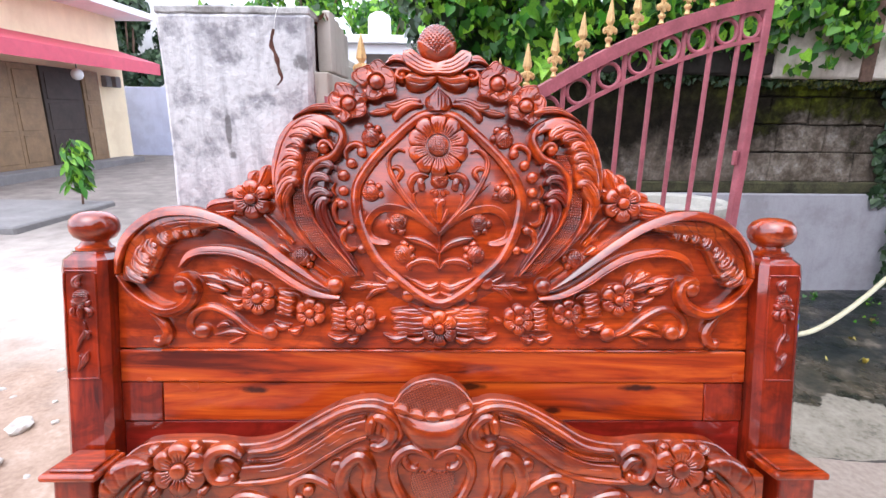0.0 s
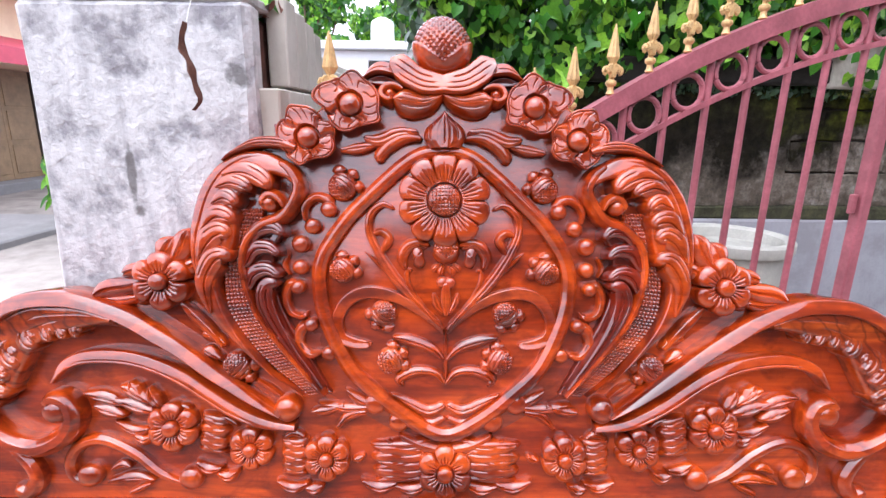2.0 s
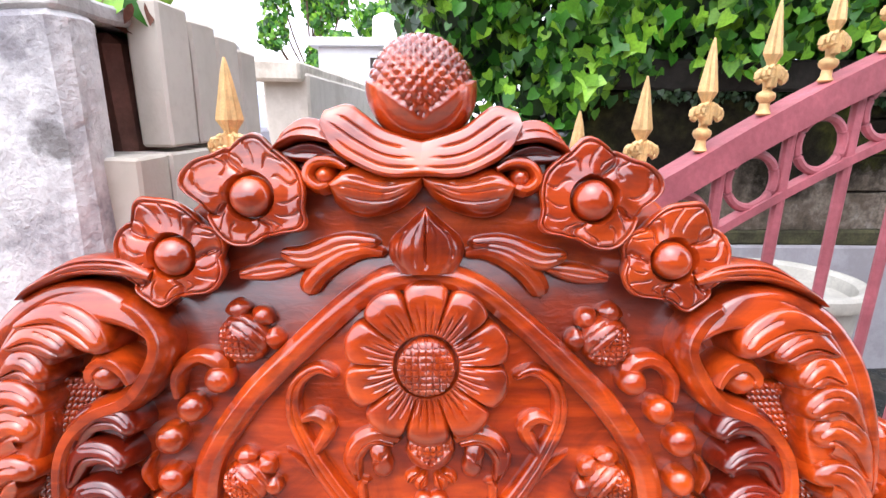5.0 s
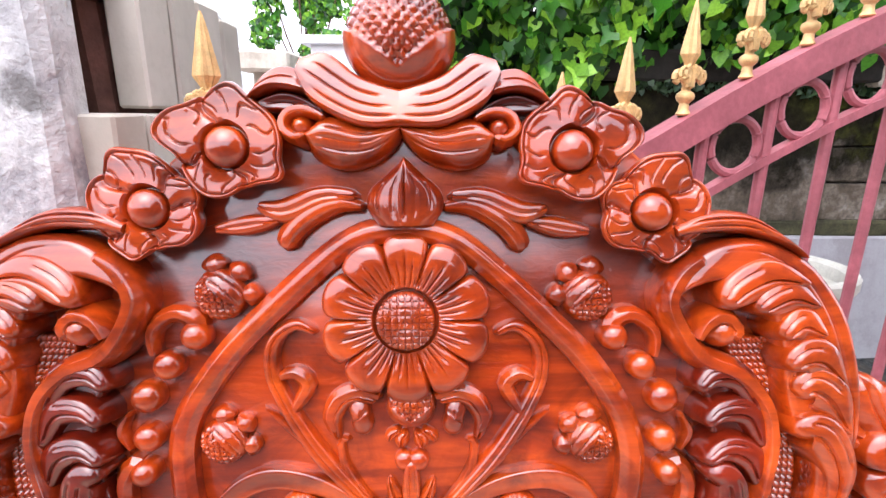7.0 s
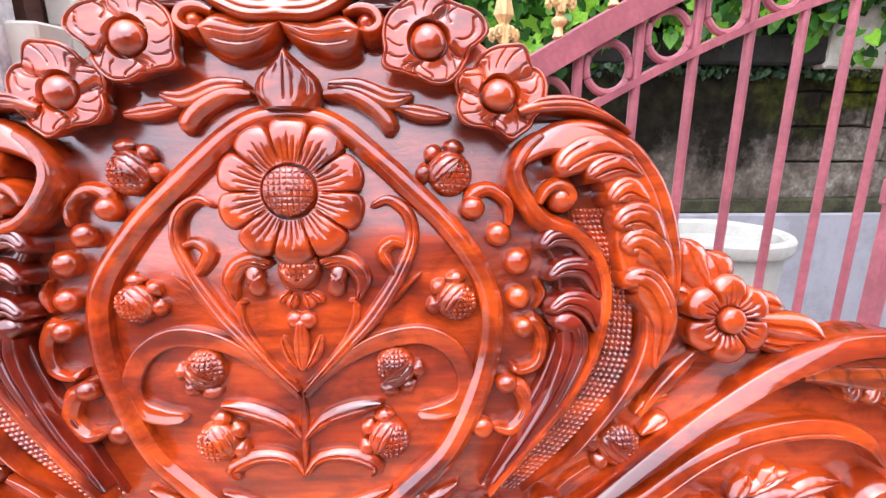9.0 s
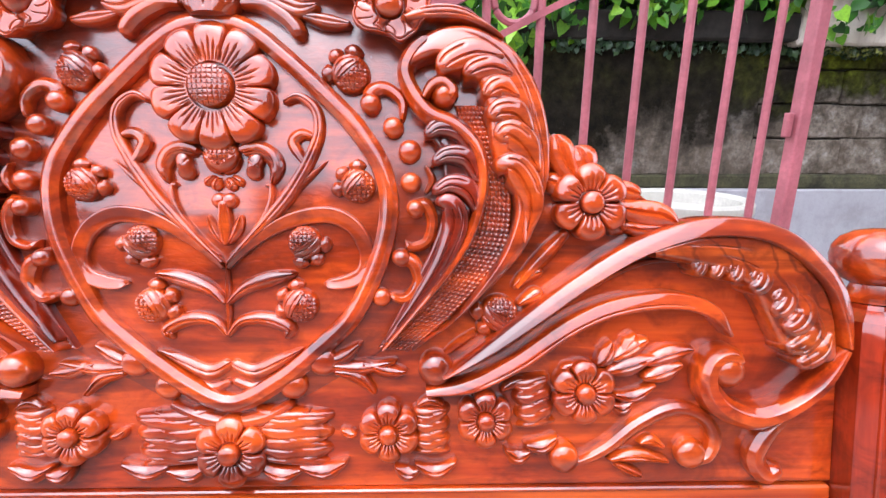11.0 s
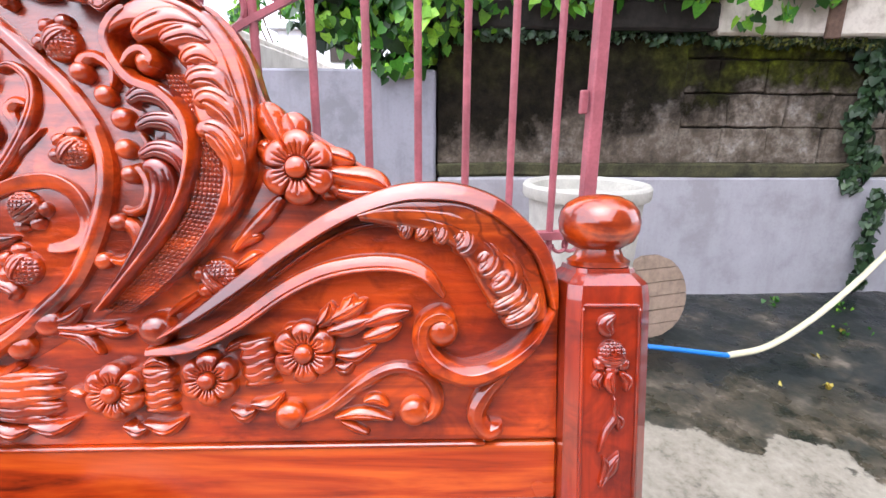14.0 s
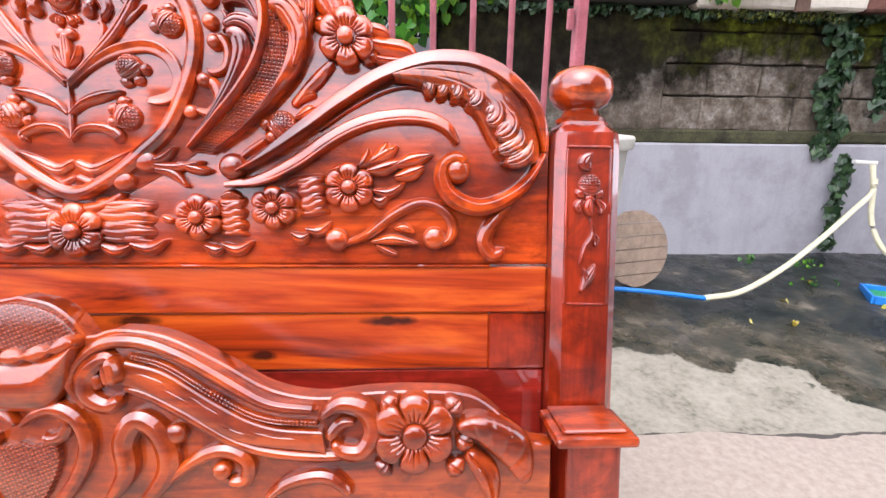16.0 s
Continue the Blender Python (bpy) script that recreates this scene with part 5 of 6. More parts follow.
def rail_z(g):
    """Middle of the arched top rail above the ground."""
    return 1.417 + 0.575 * g - 0.31 * g * abs(g)


def strip(name, gs, height, tall, deep, parent):
    verts, faces = [], []
    for g in gs:
        z = height(g)
        verts += [(g, -deep, z - tall), (g, -deep, z + tall), (g, deep, z + tall), (g, deep, z - tall)]
    n = len(gs)
    faces = [(i * 4 + k, i * 4 + (k + 1) % 4, i * 4 + 4 + (k + 1) % 4, i * 4 + 4 + k) for i in range(n - 1) for k in range(4)]
    faces += [(0, 1, 2, 3), (4 * n - 1, 4 * n - 2, 4 * n - 3, 4 * n - 4)]
    return solid(name, verts, faces, GATE, parent, crease=30)


strip("top_rail", np.linspace(-0.28, 0.625, 40), rail_z, 0.019, 0.017, gate)
strip("lower_rail", np.linspace(-0.28, 0.625, 40), lambda g: rail_z(g) - 0.098, 0.006, 0.008, gate)
strip("bottom_rail", (-0.28, 0.625), lambda g: 0.955, 0.008, 0.012, gate)
strip("foot_rail", (-0.28, 0.625), lambda g: 0.12, 0.018, 0.014, gate)
BARS = [0.0278 + 0.0890 * k for k in range(-3, 7)]
for g in BARS:
    tube("bar", [(g, 0, 0.12), (g, 0, rail_z(g) - 0.01)], 0.0072, GATE, gate, sides=10)
for a, b in zip(BARS, BARS[1:] + [0.625]):
    g = (a + b) / 2
    z = rail_z(g) - 0.058
    ring = [(g + 0.033 * math.cos(t), 0, z + 0.033 * math.sin(t)) for t in np.linspace(0, 2 * math.pi, 25)]
    tube("ring", ring, 0.0058, GATE, gate, sides=8, steps=2)
box("hinge_post", (0.625, -0.013, 0.0), (0.652, 0.013, 1.80), GATE, gate, bevel=0.003)
box("hinge_lug", (0.607, -0.006, 1.192), (0.6215, 0.006, 1.236), GATE, gate, "rusty lug", bevel=0.002)
for s in (1, -1):
    swirl = [(0.598 + s * 0.012 + 0.016 * math.cos(t) * s, 0, 0.935 - 0.016 * math.sin(t)) for t in np.linspace(0, 4.5, 10)]
    tube("scroll", swirl, 0.004, GATE, gate, sides=6, steps=2)


def spear(g, foot=0.0, big=1.0):
    """A cast spear point: collar, two curled leaf cups and a fluted blade."""
    z = foot or rail_z(g) + 0.019
    prof = [(0.0065, 0), (0.0085, 0.002), (0.006, 0.007), (0.0055, 0.014), (0.0095, 0.018), (0.0105, 0.0215), (0.0095, 0.025), (0.005, 0.028), (0.005, 0.034), (0.008, 0.040), (0.009, 0.046), (0.005, 0.055)]
    point = lathe("spear_point", [(r * big, h * big) for r, h in prof], GOLD, gate, "gold-painted spear point", at=(g, 0, z), steps=16)
    for s in (1, -1):
        for k, (reach, low) in enumerate(((0.0175, 0.0), (0.0115, 0.004), (0.006, 0.006))):
            curl = [(0.002, 0.032), (0.6 * reach, 0.047 + low), (reach, 0.048 + low * 0.5), (reach + 0.001, 0.040 + low * 0.5), (reach - 0.004, 0.037 + low)]
            tube("curl", [(g + s * x * big, -0.003 - 0.0016 * k, z + h * big) for x, h in curl], 0.0034 * big, GOLD, point, sides=7, steps=4)
    rings = [(0.0045, 0.048), (0.007, 0.058), (0.0135, 0.068), (0.0125, 0.074), (0.0085, 0.094), (0.0050, 0.112), (0.0012, 0.126)]
    verts = []
    for r, h in rings:
        for k in range(16):
            a = k * math.pi / 8
            q = r * big * (1.0 if k % 4 == 0 else 0.80 if k % 2 == 0 else 0.70)
            verts.append((g + q * math.cos(a), 0.75 * q * math.sin(a), z + h * big))
    n = len(rings)
    faces = [(i * 16 + k, i * 16 + (k + 1) % 16, i * 16 + 16 + (k + 1) % 16, i * 16 + 16 + k) for i in range(n - 1) for k in range(16)]
    faces += [list(range(16))[::-1], list(range(16 * n - 16, 16 * n))]
    solid("blade", verts, faces, GOLD, point, smooth=False)


for k in range(10):
    spear(-0.158 + 0.0772 * k)
other = tagged(new("gate_leaf"), "second leaf of the pink iron gate with gold points", "gate")
other.matrix_world = gate.matrix_world.copy()
gate, keep = other, gate
strip("top_rail", np.linspace(-0.62, -0.285, 16), lambda g: 1.30 + 0.16 * (-g - 0.28), 0.017, 0.017, gate)
for g in (-0.33, -0.42, -0.51, -0.60):
    tube("bar", [(g, 0, 0.12), (g, 0, 1.30)], 0.0072, GATE, gate, sides=8)

spear(-0.30 - 0.225, 1.398)
spear(-0.36, 1.375)
gate = keep

# ---- back wall of the yard ----
TURN = pose(0.6, 3.40, 0, 0, 0, 3.0)
yard = tagged(new("yard_wall"), "old mossy wall of cement blocks over a pale plastered base", "wall", kind="structure")
yard.matrix_world = TURN
rough_box("plinth", (0.02, -0.10, -0.3), (5.2, 0.20, 0.845), PLASTER, yard, "pale grey plastered base", wob=0.005)
rough_box("backing", (0.02, -0.035, 0.80), (5.2, 0.25, 1.66), MORTAR, yard, wob=0.003)
rough_box("ledge", (0.02, -0.088, 0.843), (5.2, -0.03, 0.922), LEDGE, yard, "mossy rounded ledge", wob=0.016, ease=0.025)
white = tagged(rough_box("plaster_wall", (-1.6, 3.30, -0.3), (0.612, 3.60, 1.40), GREY_PLASTER, wob=0.005), "grey plastered wall behind the gate", "wall", kind="structure")
rough_box("plaster_skim", (0.02, -0.072, 0.915), (1.36, -0.02, 1.60), BLOCK, yard, "dark worn cement skim over the blocks", wob=0.008)
dice = random.Random(5)
z = 0.920
for row, tall in enumerate((0.195, 0.178, 0.172, 0.125)):
    x = 0.03 - 0.17 * (row % 2)
    while x < 5.1:
        w = dice.uniform(0.26, 0.33)
        a = max(x, 0.03)
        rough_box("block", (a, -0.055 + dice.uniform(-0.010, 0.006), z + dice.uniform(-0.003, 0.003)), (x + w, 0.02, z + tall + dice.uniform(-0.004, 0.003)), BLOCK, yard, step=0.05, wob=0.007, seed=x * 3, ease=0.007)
        x += w + dice.uniform(0.003, 0.007) * (0.25 if x < 1.3 else 1.0)
    z += tall + 0.006
beam = tagged(rough_box("parapet_wall", (2.05, 3.32, 1.585), (3.02, 3.62, 2.30), BEAM, wob=0.006), "stained cream cement parapet above the blocks", "parapet", kind="structure")
rough_box("rust_strip", (2.60, 3.305, 1.57), (2.68, 3.325, 2.2), BARK, beam, "brown rusty strip", wob=0.003)
lintel = tagged(rough_box("dark_lintel", (0.62, 3.30, 1.60), (2.045, 3.62, 1.74), MORTAR, wob=0.008), "dark cement lintel under the creeper", "lintel", kind="structure")
return_wall = tagged(rough_box("side_wall", (3.03, 3.34, 1.585), (5.5, 3.64, 2.30), BRICK, wob=0.010), "weathered brown wall grown with ivy", "wall", kind="structure")
tube("pipe_stub", [(1.72, 3.26, 0.925), (1.93, 3.27, 0.925)], 0.022, PVC, yard, "short white pipe stub")

# ---- cement pot, cable drum, hose ----
pot = tagged(new("cement_planter"), "large round grey cement planter behind the gate", "planter")
lathe("bowl", [(0.20, 0.0), (0.22, 0.25), (0.245, 0.55), (0.262, 0.80), (0.262, 0.815), (0.240, 0.815), (0.242, 0.80), (0.235, 0.70), (0.02, 0.69)], POT, pot, steps=56)
lathe("rim", [(0.252, 0.812), (0.288, 0.818), (0.294, 0.83), (0.294, 0.862), (0.286, 0.872), (0.262, 0.872), (0.246, 0.860), (0.240, 0.816)], POT, pot, "thick rounded rim", steps=56)
pot.location, pot.scale = (1.231, 2.61, 0.045), (0.87, 0.87, 1.0)
drum = tagged(new("cable_drum"), "weathered round wooden drum end leaning by the wall", "drum")
drum.matrix_world = pose(1.71, 2.95, 0.30, 78, 0, 18)
for k in range(6):
    y0, y1 = -0.21 + 0.07 * k, -0.21 + 0.07 * (k + 1) - 0.004
    pts = []
    for y in (y0, y1):
        half = math.sqrt(max(0.0, 0.2101**2 - y * y))
        pts.append((max(half, 0.03), y))
    (ha, ya), (hb, yb) = pts
    hm = math.sqrt(max(0.0, 0.2101**2 - ((ya + yb) / 2) ** 2))
    ring = [(-ha, ya), (ha, ya), (hm, (ya + yb) / 2), (hb, yb), (-hb, yb), (-hm, (ya + yb) / 2)]
    verts = [(x, y, z) for z in (-0.018 + 0.004 * (k % 2), 0.018) for x, y in ring]
    faces = [tuple(range(6))[::-1], tuple(range(6, 12))] + [(i, (i + 1) % 6, (i + 1) % 6 + 6, i + 6) for i in range(6)]
    solid("plank", verts, faces, DRUM, drum, smooth=False)
tap = tagged(new("garden_hose"), "cream hose running from a wall tap to a blue pipe", "hose")
tube("hose", [(3.223, 3.24, 0.66), (3.20, 3.21, 0.585), (3.033, 3.12, 0.494), (2.749, 2.97, 0.351), (2.448, 2.82, 0.222), (2.175, 2.70, 0.143), (1.944, 2.62, 0.137)], 0.015, HOSE, tap)
tube("pipe", [(1.95, 2.62, 0.137), (1.758, 2.62, 0.160), (1.612, 2.64, 0.168), (1.40, 2.68, 0.172)], 0.012, BLUE, tap, "bright blue pipe")
tube("loose_end", [(3.244, 3.30, 0.735), (3.245, 3.26, 0.60), (3.231, 3.20, 0.408), (3.28, 3.12, 0.25), (3.40, 3.05, 0.17)], 0.015, HOSE, tap)
tube("tap", [(3.14, 3.32, 0.752), (3.28, 3.32, 0.745)], 0.014, PVC, tap, "white tap")
tray = tagged(new("plastic_tray"), "shallow green tray with a blue rim", "tray")
tray.matrix_world = pose(3.05, 2.72, 0.085, 0, 0, -28)
box("bed", (-0.14, -0.10, 0.0), (0.14, 0.10, 0.02), GREEN, tray)
for lo, hi in (((-0.155, -0.115, 0), (-0.14, 0.115, 0.045)), ((0.14, -0.115, 0), (0.155, 0.115, 0.045)), ((-0.139, -0.115, 0), (0.139, -0.10, 0.045)), ((-0.139, 0.10, 0), (0.139, 0.115, 0.045))):
    box("rim", lo, hi, BLUE, tray, bevel=0.003)

# ---- house, blue wall and street on the far side ----
house = tagged(new("house"), "yellow house with brown shutters and a pink awning", "house")
box("wall", (-13.0, 6.0, 0.0), (-8.0, 13.0, 4.2), YELLOW, house, bevel=0.01)
box("roof", (-13.2, 5.8, 3.45), (-7.2, 13.3, 3.60), WHITE, house, "pale roof slab edge", bevel=0.01)
box("porch", (-8.0, 8.0, 0.0), (-7.5, 12.6, 0.22), ROAD, house, "cement plinth", bevel=0.01)
verts = [(-8.0, 6.0, 2.72), (-8.0, 12.9, 2.72), (-7.0, 12.9, 2.42), (-7.0, 6.0, 2.42), (-8.0, 6.0, 2.60), (-8.0, 12.9, 2.60), (-7.0, 12.9, 2.16), (-7.0, 6.0, 2.16)]
solid("awning", verts, [(0, 1, 2, 3), (7, 6, 5, 4), (0, 4, 5, 1), (1, 5, 6, 2), (2, 6, 7, 3), (3, 7, 4, 0)], AWNING, house, "sloping pink awning", smooth=False)
# The open doorway is a flat panel with the indoor shade as its colour.
for y0, y1, m in ((8.6, 9.5, BROWN), (9.5, 10.2, BROWN), (10.25, 11.35, DOORWAY), (11.4, 11.95, BROWN)):
    leaf = box("door", (-8.0, y0, 0.22), (-7.93, y1, 2.15), m, house, "brown folding shutter" if m is BROWN else "dark panel standing for the shaded open doorway", bevel=0.006)
    for k in range(3):
        box("rail", (-7.93, y0 + 0.08, 0.32 + 0.6 * k), (-7.915, y1 - 0.08, 0.84 + 0.6 * k), m, leaf, bevel=0.006)
for y in (12.25, 12.6):
    box("meter_box", (-8.0, y - 0.1, 1.85), (-7.88, y + 0.1, 2.1), ROAD, house, "grey meter box", bevel=0.01)
lamp = tagged(new("hanging_lamp"), "white globe lamp hanging below the awning", "lamp")
tube("cord", [(-7.3, 10.4, 2.35), (-7.3, 10.4, 2.1)], 0.01, ROAD, lamp)
bm = bmesh.new()
bmesh.ops.create_uvsphere(bm, u_segments=20, v_segments=12, radius=0.11)
bmesh.ops.translate(bm, verts=bm.verts, vec=(-7.3, 10.4, 2.0))
part("globe", bm, WHITE, lamp, smooth=True)
tagged(box("blue_wall", (-12.0, 14.2, 0.0), (-2.0, 14.5, 1.95), BLUEWALL, bevel=0.01), "pale blue peeling compound wall", "wall", kind="structure")
tagged(box("road_slab", (-9.0, 5.2, -0.05), (-4.6, 6.9, 0.10), ROAD, bevel=0.02), "grey cement road edge", "kerb", kind="structure")
tagged(box("far_house", (-13.0, 18.0, 0.0), (-8.0, 22.0, 5.2), WHITE, bevel=0.02), "pale house beyond the wall", "house")
far = tagged(new("white_building"), "white flat-roofed building with a water tank", "building")
box("wall", (-3.4, 14.0, 0.0), (0.4, 18.0, 3.1), WHITE, far, bevel=0.02)
box("parapet", (-3.6, 13.8, 3.1), (0.6, 18.2, 3.3), WHITE, far, bevel=0.02)
box("window", (-2.1, 13.95, 2.35), (-1.4, 14.0, 2.85), DOORWAY, far, bevel=0.01)
lathe("water_tank", [(0.02, 0), (0.30, 0.0), (0.31, 0.1), (0.30, 0.5), (0.26, 0.58), (0.10, 0.66), (0.02, 0.67)], WHITE, far, "white water tank", at=(-1.8, 14.5, 3.3), steps=24)
garden = tagged(rough_box("garden_wall", (-0.90, 3.30, 0.0), (-0.68, 9.0, 1.66), SLAB, wob=0.004), "plain beige compound wall running back", "wall", kind="structure")
rough_box("coping", (-0.94, 3.22, 1.62), (-0.70, 9.0, 1.71), BEAM, garden, "pinkish coping", wob=0.004)

# ---- unseen blocks behind the viewer, added to shape light and reflections ----
row = tagged(new("unseen_low_block"), "unseen low block added to darken low reflections", "house")
box("wall", (-26.0, -18.0, 0.0), (-4.2, -14.0, 2.7), BLOCKER_WALL, row, bevel=0.02)
box("roof", (-26.5, -18.5, 2.7), (-4.2, -13.6, 2.85), ROAD, row, bevel=0.02)
tall = tagged(new("unseen_tall_block"), "unseen taller block added to darken low reflections", "house")
box("wall", (-4.1, -18.0, 0.0), (16.0, -14.0, 5.7), BLOCKER_WALL, tall, bevel=0.02)
box("roof", (-4.2, -18.5, 5.7), (16.4, -13.6, 5.85), ROAD, tall, bevel=0.02)
# Unseen block added to screen the yard and the right side from sky light.
side = tagged(new("unseen_side_block"), "unseen brown block added to screen light from the right", "building")
box("wall", (4.6, -10.0, 0.0), (11.0, -0.6, 6.2), BLOCKER_WALL, side, bevel=0.02)
box("roof", (4.3, -10.4, 6.2), (11.5, -0.3, 6.4), ROAD, side, bevel=0.02)

# ---- plants ----


def leaf_cloud(name, centres, count, size, material, seed, shape="heart", parent=None, label="", flat=0.6):
    """Many small folded leaves scattered over soft clumps, each clump (x, y, z, rx, ry, rz)."""
    dice = random.Random(seed)
    weight = [c[3] * c[5] for c in centres]
    verts, faces = [], []
    if shape == "heart":
        form = [(0, 0), (0.42, -0.16), (0.52, 0.22), (0.30, 0.62), (0, 1.0), (-0.30, 0.62), (-0.52, 0.22), (-0.42, -0.16)]
    elif shape == "lobed":
        form = [(0, 0), (0.34, -0.20), (0.62, 0.16), (0.30, 0.34), (0, 1.0), (-0.30, 0.34), (-0.62, 0.16), (-0.34, -0.20)]
    else:
        form = [(0, 0), (0.15, 0.18), (0.20, 0.48), (0.12, 0.80), (0, 1.05), (-0.12, 0.80), (-0.20, 0.48), (-0.15, 0.18)]
    for _ in range(count):
        x, y, z, rx, ry, rz = dice.choices(centres, weight)[0]
        d = Vector((dice.gauss(0, 1), dice.gauss(0, 1), dice.gauss(0, 1))).normalized() * dice.uniform(0.55, 1.0) ** 0.6
        at = Vector((x + rx * d.x, y + ry * d.y, z + rz * d.z))
        s = size * dice.uniform(0.5, 1.25)
        out = (Vector((d.x, d.y - 0.5, d.z * 0.5 + flat)) + Vector((dice.uniform(-0.6, 0.6), dice.uniform(-0.6, 0.6), dice.uniform(-0.6, 0.6)))).normalized()
        tip = (Vector((dice.uniform(-1, 1), dice.uniform(-0.6, 0.6), -0.8)) - out * 0.2).normalized()
        side = tip.cross(out).normalized()
        up = side.cross(tip)
        k = len(verts)
        fold = dice.uniform(0.1, 0.3)
        for a, b in form:
            verts.append(at + s * (a * side + b * tip + (abs(a) * fold - 0.25 * b * b * fold) * up))
        verts.append(at + s * 0.5 * tip + up * -0.02 * s)
        faces += [(k + i, k + (i + 1) % 8, k + 8) for i in range(8)]
    data = mesh_of(name, verts, faces, True)
    return wear(new(name, data), material, parent, label)


creeper = tagged(new("creeper_hedge"), "dense bright green creeper spilling over the wall", "creeper", kind="stuff")
clumps, dice = [], random.Random(11)
for k in range(130):
    x = dice.uniform(-0.10, 2.55)
    top = 3.0 - 0.2 * abs(x - 1.0) - (0.5 if x < 0.15 else 0.0)
    low = 1.42 + (0.25 if x > 1.3 else 0.0) + (0.22 if x < 0.1 else 0)
    clumps.append((x, dice.uniform(3.15, 3.6), dice.uniform(low + 0.12, top), dice.uniform(0.12, 0.30), dice.uniform(0.10, 0.2), dice.uniform(0.12, 0.28)))
leaf_cloud("leaves", clumps, 12500, 0.058, LEAVES, 3, parent=creeper)
# Darker backing leaves fill the gaps; the hedge's inner shade is their colour.
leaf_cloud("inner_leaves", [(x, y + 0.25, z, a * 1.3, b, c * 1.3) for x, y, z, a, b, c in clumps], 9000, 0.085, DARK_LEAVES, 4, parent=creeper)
leaf_cloud("vine_leaves", [(0.62 + 0.10 * math.sin(2.3 * k), 3.02, 1.70 + 0.085 * k, 0.16, 0.05, 0.10) for k in range(11)] + [(1.05 + 0.2 * math.sin(1.7 * k), 3.05, 1.95 + 0.09 * k, 0.2, 0.05, 0.12) for k in range(6)], 170, 0.092, LEAVES, 6, "lobed", creeper, flat=0.1)
ivy = tagged(new("wall_ivy"), "dark ivy climbing the corner of the block wall", "ivy", kind="stuff")
leaf_cloud("leaves", [(3.00 + 0.05 * math.sin(k * 1.7), 3.42, 0.85 + 0.11 * k, 0.08, 0.03, 0.09) for k in range(9)] + [(3.30, 3.42, 1.1 + 0.12 * k, 0.05, 0.03, 0.08) for k in range(6)]
           + [(3.12, 3.36, 0.25 + 0.12 * k, 0.05, 0.03, 0.07) for k in range(5)], 900, 0.05, DARK_LEAVES, 8, parent=ivy)


def tree(name, x, y, tall, width, leaves, size, material, seed, label, shape="heart"):
    thing = tagged(new(name), label, "tree")
    dice = random.Random(seed)
    base = Vector((x, y, ground_z(x, y)))
    verts, faces = [], []
    for i in range(7):
        r = tall * 0.022 * (1 - 0.1 * i)
        c = base + Vector((0.02 * tall * math.sin(i), 0.01 * tall * math.cos(i * 1.3), tall * 0.09 * i))
        verts += [c + Vector((r * math.cos(a), r * math.sin(a), 0)) for a in np.linspace(0, 2 * math.pi, 9)[:-1]]
    faces = [(i * 8 + k, i * 8 + (k + 1) % 8, i * 8 + 8 + (k + 1) % 8, i * 8 + 8 + k) for i in range(6) for k in range(8)]
    solid("trunk", verts, faces, BARK, thing)
    crown = []
    for k in range(16):
        a, h = dice.uniform(0, 6.28), dice.uniform(0.45, 0.95)
        rad = width * dice.uniform(0.15, 0.75) * (1.15 - abs(h - 0.65))
        tip = base + Vector((rad * math.cos(a), rad * math.sin(a), tall * h))
        tube("limb", [base + Vector((0, 0, tall * 0.35)), base.lerp(tip, 0.6) + Vector((0, 0, tall * 0.08)), tip], tall * 0.006, BARK, thing, sides=5, steps=3)
        crown.append((*tip, width * 0.26, width * 0.26, tall * 0.10))
    leaf_cloud("crown", crown, leaves, size, material, seed, shape, thing)
    return thing


tree("garden_tree", -4.3, 30.0, 8.0, 4.0, 3500, 0.30, LEAVES, 21, "far leafy tree behind white buildings")
tree("garden_tree", -9.0, 34.0, 9.5, 3.6, 3000, 0.30, LEAVES, 22, "far leafy tree behind white buildings")
tree("garden_tree", -13.5, 17.0, 5.5, 2.2, 2600, 0.22, DARK_LEAVES, 23, "dark tree rising behind the blue wall")
tree("garden_tree", -10.0, 16.5, 4.8, 1.6, 2200, 0.2, DARK_LEAVES, 24, "dark tree rising behind the blue wall")

# Unseen trees added so the reflected skyline has a ragged top.
for k, (x, y, tall, wide) in enumerate(((-9.0, -12.0, 3.3, 2.0), (-4.8, -11.0, 3.4, 1.8), (-1.2, -12.4, 4.6, 1.9), (2.2, -11.8, 4.5, 2.0), (-14.0, -11.5, 3.6, 2.2))):
    tree("unseen_skyline_tree", x, y, tall, wide, 1500, 0.26, DARK_LEAVES, 51 + k, "unseen tree added to break up the reflected skyline")

shrub = tagged(new("young_plant"), "young leafy plant beside the road", "plant")
tube("stem", [(-4.85, 6.6, 0.0), (-4.83, 6.6, 0.35), (-4.86, 6.6, 0.72)], 0.014, BARK, shrub)
leaf_cloud("leaves", [(-4.85, 6.6, 0.42 + 0.09 * k, 0.16, 0.16, 0.12) for k in range(6)], 260, 0.15, LEAVES, 31, "long", shrub)
# Trunk and crown are added, out of view, to shade the yard; the spray is real.
canopy = tagged(new("added_shade_tree"), "unseen crown added to shade the yard, with a real hanging leaf spray", "tree")
verts = []
for i in range(9):
    r, c = 0.24 - 0.018 * i, Vector((4.3 - 0.06 * i, 5.2 - 0.05 * i, 0.45 * i))
    verts += [c + Vector((r * math.cos(a), r * math.sin(a), 0)) for a in np.linspace(0, 2 * math.pi, 13)[:-1]]
solid("trunk", verts, [(i * 12 + k, i * 12 + (k + 1) % 12, i * 12 + 12 + (k + 1) % 12, i * 12 + 12 + k) for i in range(8) for k in range(12)], BARK, canopy)
dice, crown = random.Random(61), []
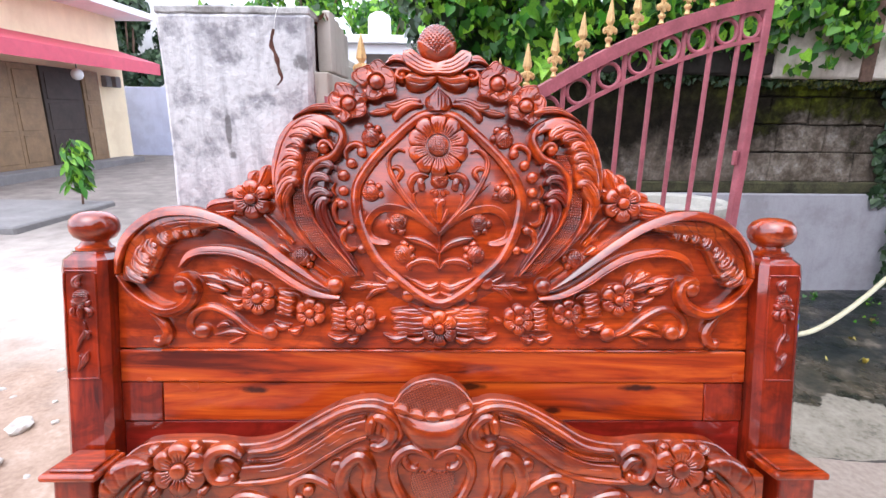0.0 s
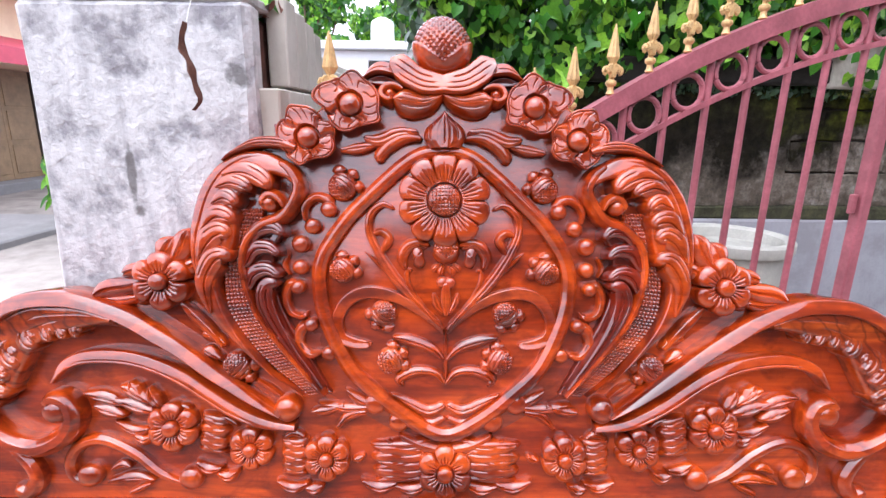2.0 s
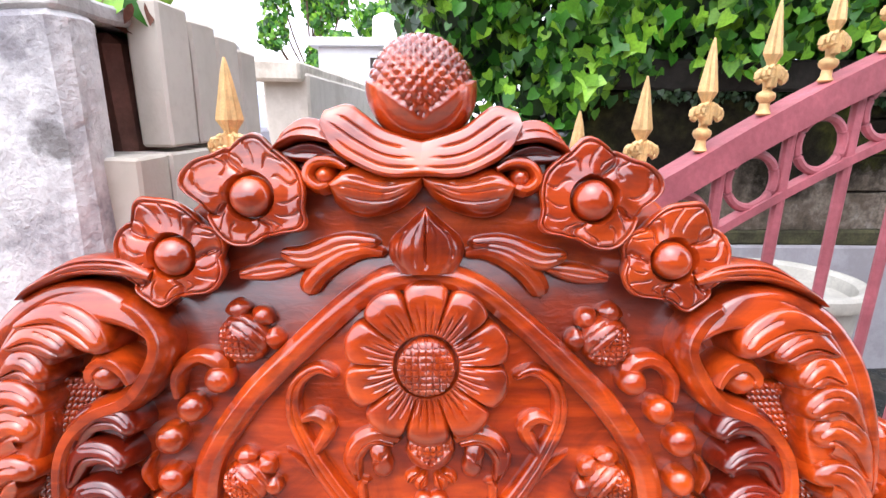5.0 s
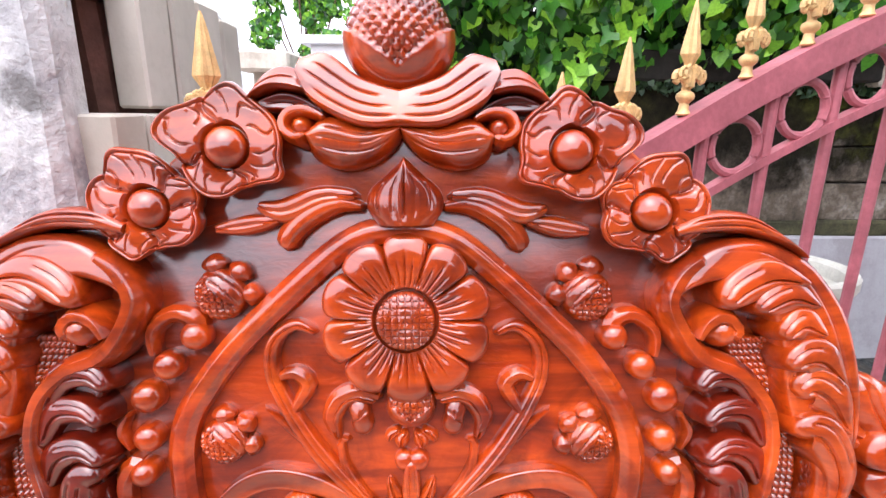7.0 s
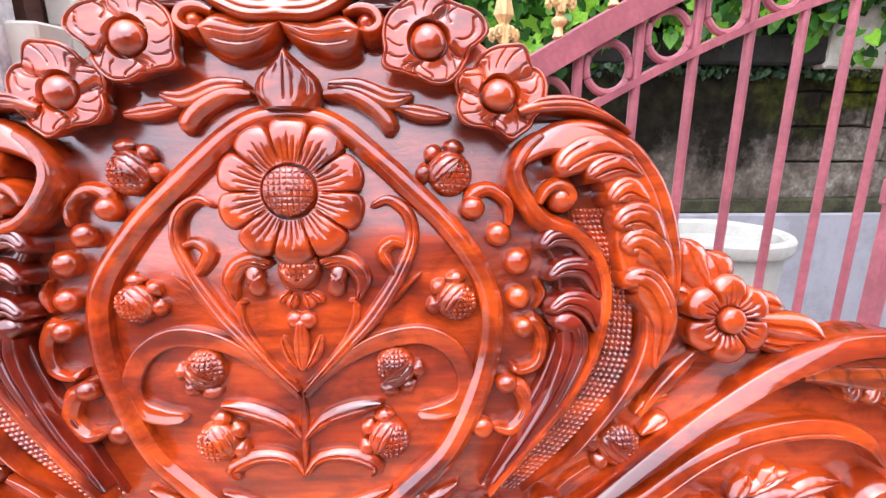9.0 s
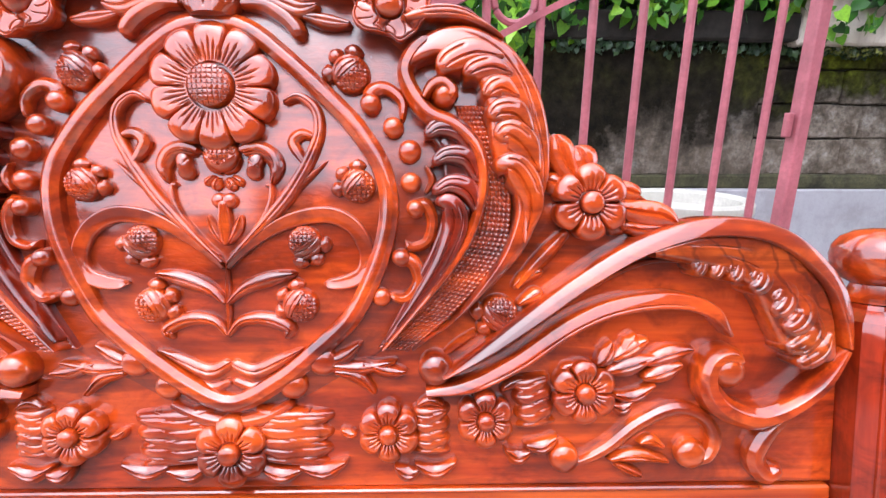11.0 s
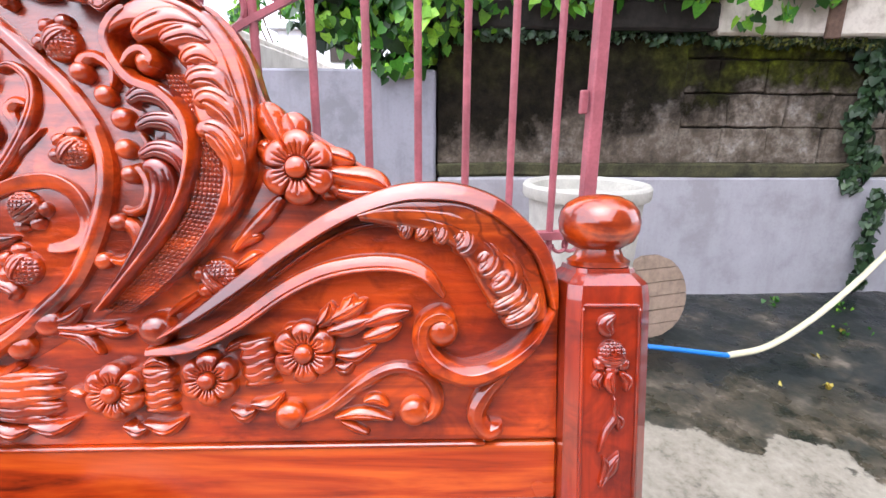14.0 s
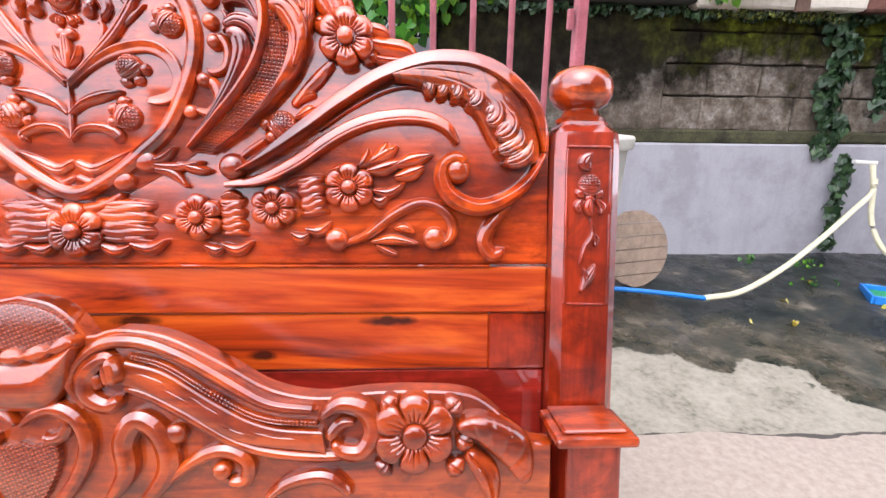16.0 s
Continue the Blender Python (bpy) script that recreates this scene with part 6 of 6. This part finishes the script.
for k in range(56):
    tip = Vector((dice.uniform(1.0, 6.8), dice.uniform(1.9, 8.0), dice.uniform(3.4, 4.8)))
    if k % 3 == 0:
        tube("limb", [(3.85, 4.8, 3.2), (Vector((3.85, 4.8, 3.5)) + tip) / 2 + Vector((0, 0, 0.3)), tip], 0.04, BARK, canopy, sides=6, steps=3)
    crown.append((*tip, 0.75, 0.75, 0.45))
leaf_cloud("crown", crown, 8000, 0.26, LEAVES, 62, "long", canopy)
tube("twig", [(0.75, 2.6, 3.6), (0.1, 2.35, 2.9), (-0.25, 2.15, 2.25), (-0.32, 2.1, 2.02)], 0.008, BARK, canopy, "thin hanging twig")
leaf_cloud("spray", [(-0.33, 2.1, 2.06, 0.05, 0.05, 0.05), (-0.26, 2.12, 2.12, 0.08, 0.06, 0.06)], 16, 0.13, LEAVES, 33, "long", canopy, "hanging spray of long leaves")
weeds = tagged(new("wall_top_weeds"), "yellow-green weeds and dry litter on the pillar", "weeds", kind="stuff")
leaf_cloud("leaves", [(-0.64 + 0.05 * k, 1.42, 1.585, 0.04, 0.05, 0.02) for k in range(7)], 60, 0.035, LEAVES, 35, "heart", weeds)
leaf_cloud("litter", [(-0.64 + 0.05 * k, 1.38, 1.578, 0.05, 0.05, 0.012) for k in range(7)], 90, 0.030, DRY, 36, "long", weeds)
sprouts = tagged(new("yard_weeds"), "small weeds along the foot of the wall", "weeds", kind="stuff")
leaf_cloud("leaves", [(2.56, 3.26, 0.16, 0.05, 0.03, 0.03), (2.9, 3.2, 0.15, 0.08, 0.05, 0.03), (1.9, 3.2, 0.15, 0.04, 0.03, 0.02), (2.75, 2.95, 0.12, 0.2, 0.1, 0.01)], 44, 0.028, LEAVES, 37, "heart", sprouts)

moss = tagged(new("wall_moss"), "moss and small ferns along the top of the blocks", "moss", kind="stuff")
leaf_cloud("tufts", [(0.9 + 0.11 * k, 3.34 + 0.006 * k, 1.585 + 0.02 * math.sin(k * 2.1), 0.10, 0.05, 0.035) for k in range(22)], 1500, 0.026, DARK_LEAVES, 71, "heart", moss)
leaf_cloud("fresh_tufts", [(2.2 + 0.09 * k, 3.35 + 0.006 * k, 1.565 + 0.012 * math.sin(k * 2.1), 0.08, 0.04, 0.022) for k in range(9)], 450, 0.015, MOSS, 72, "heart", moss)
litter = tagged(new("fallen_leaves"), "yellow fallen leaves scattered on the wet yard", "leaves", kind="stuff")
dice, spots = random.Random(73), []
for _ in range(16):
    x, y = dice.uniform(1.9, 3.7), dice.uniform(2.3, 3.1)
    spots.append((x, y, ground_z(x, y) + 0.018, 0.02, 0.02, 0.003))
leaf_cloud("leaves", spots, 26, 0.026, YELLOWED, 74, "heart", litter, flat=2.5)

# ---- loose stones ----
dice = random.Random(41)


def stone(x, y, size):
    bm = bmesh.new()
    bmesh.ops.create_icosphere(bm, subdivisions=2, radius=1)
    seed = dice.uniform(0, 50)
    for v in bm.verts:
        v.co = v.co * (0.8 + 0.45 * noise.noise(v.co * 1.2 + Vector((seed, 0, 0))))
        v.co = Vector((v.co.x * size, v.co.y * size * 0.8, v.co.z * size * 0.45))
    ob = part("stone", bm, STONE, None)
    ob.location = (x, y, ground_z(x, y) + 0.25 * size)
    ob.rotation_euler = (0, 0, dice.uniform(0, 6))
    return tagged(ob, "pale broken stone lying on the soil", "stone", "stones by the bed")


stone(-1.80, 1.86, 0.065)
stone(-1.72, 1.62, 0.06)
for _ in range(46):
    stone(dice.uniform(-2.4, -0.95), dice.uniform(1.0, 2.6), dice.uniform(0.008, 0.026))
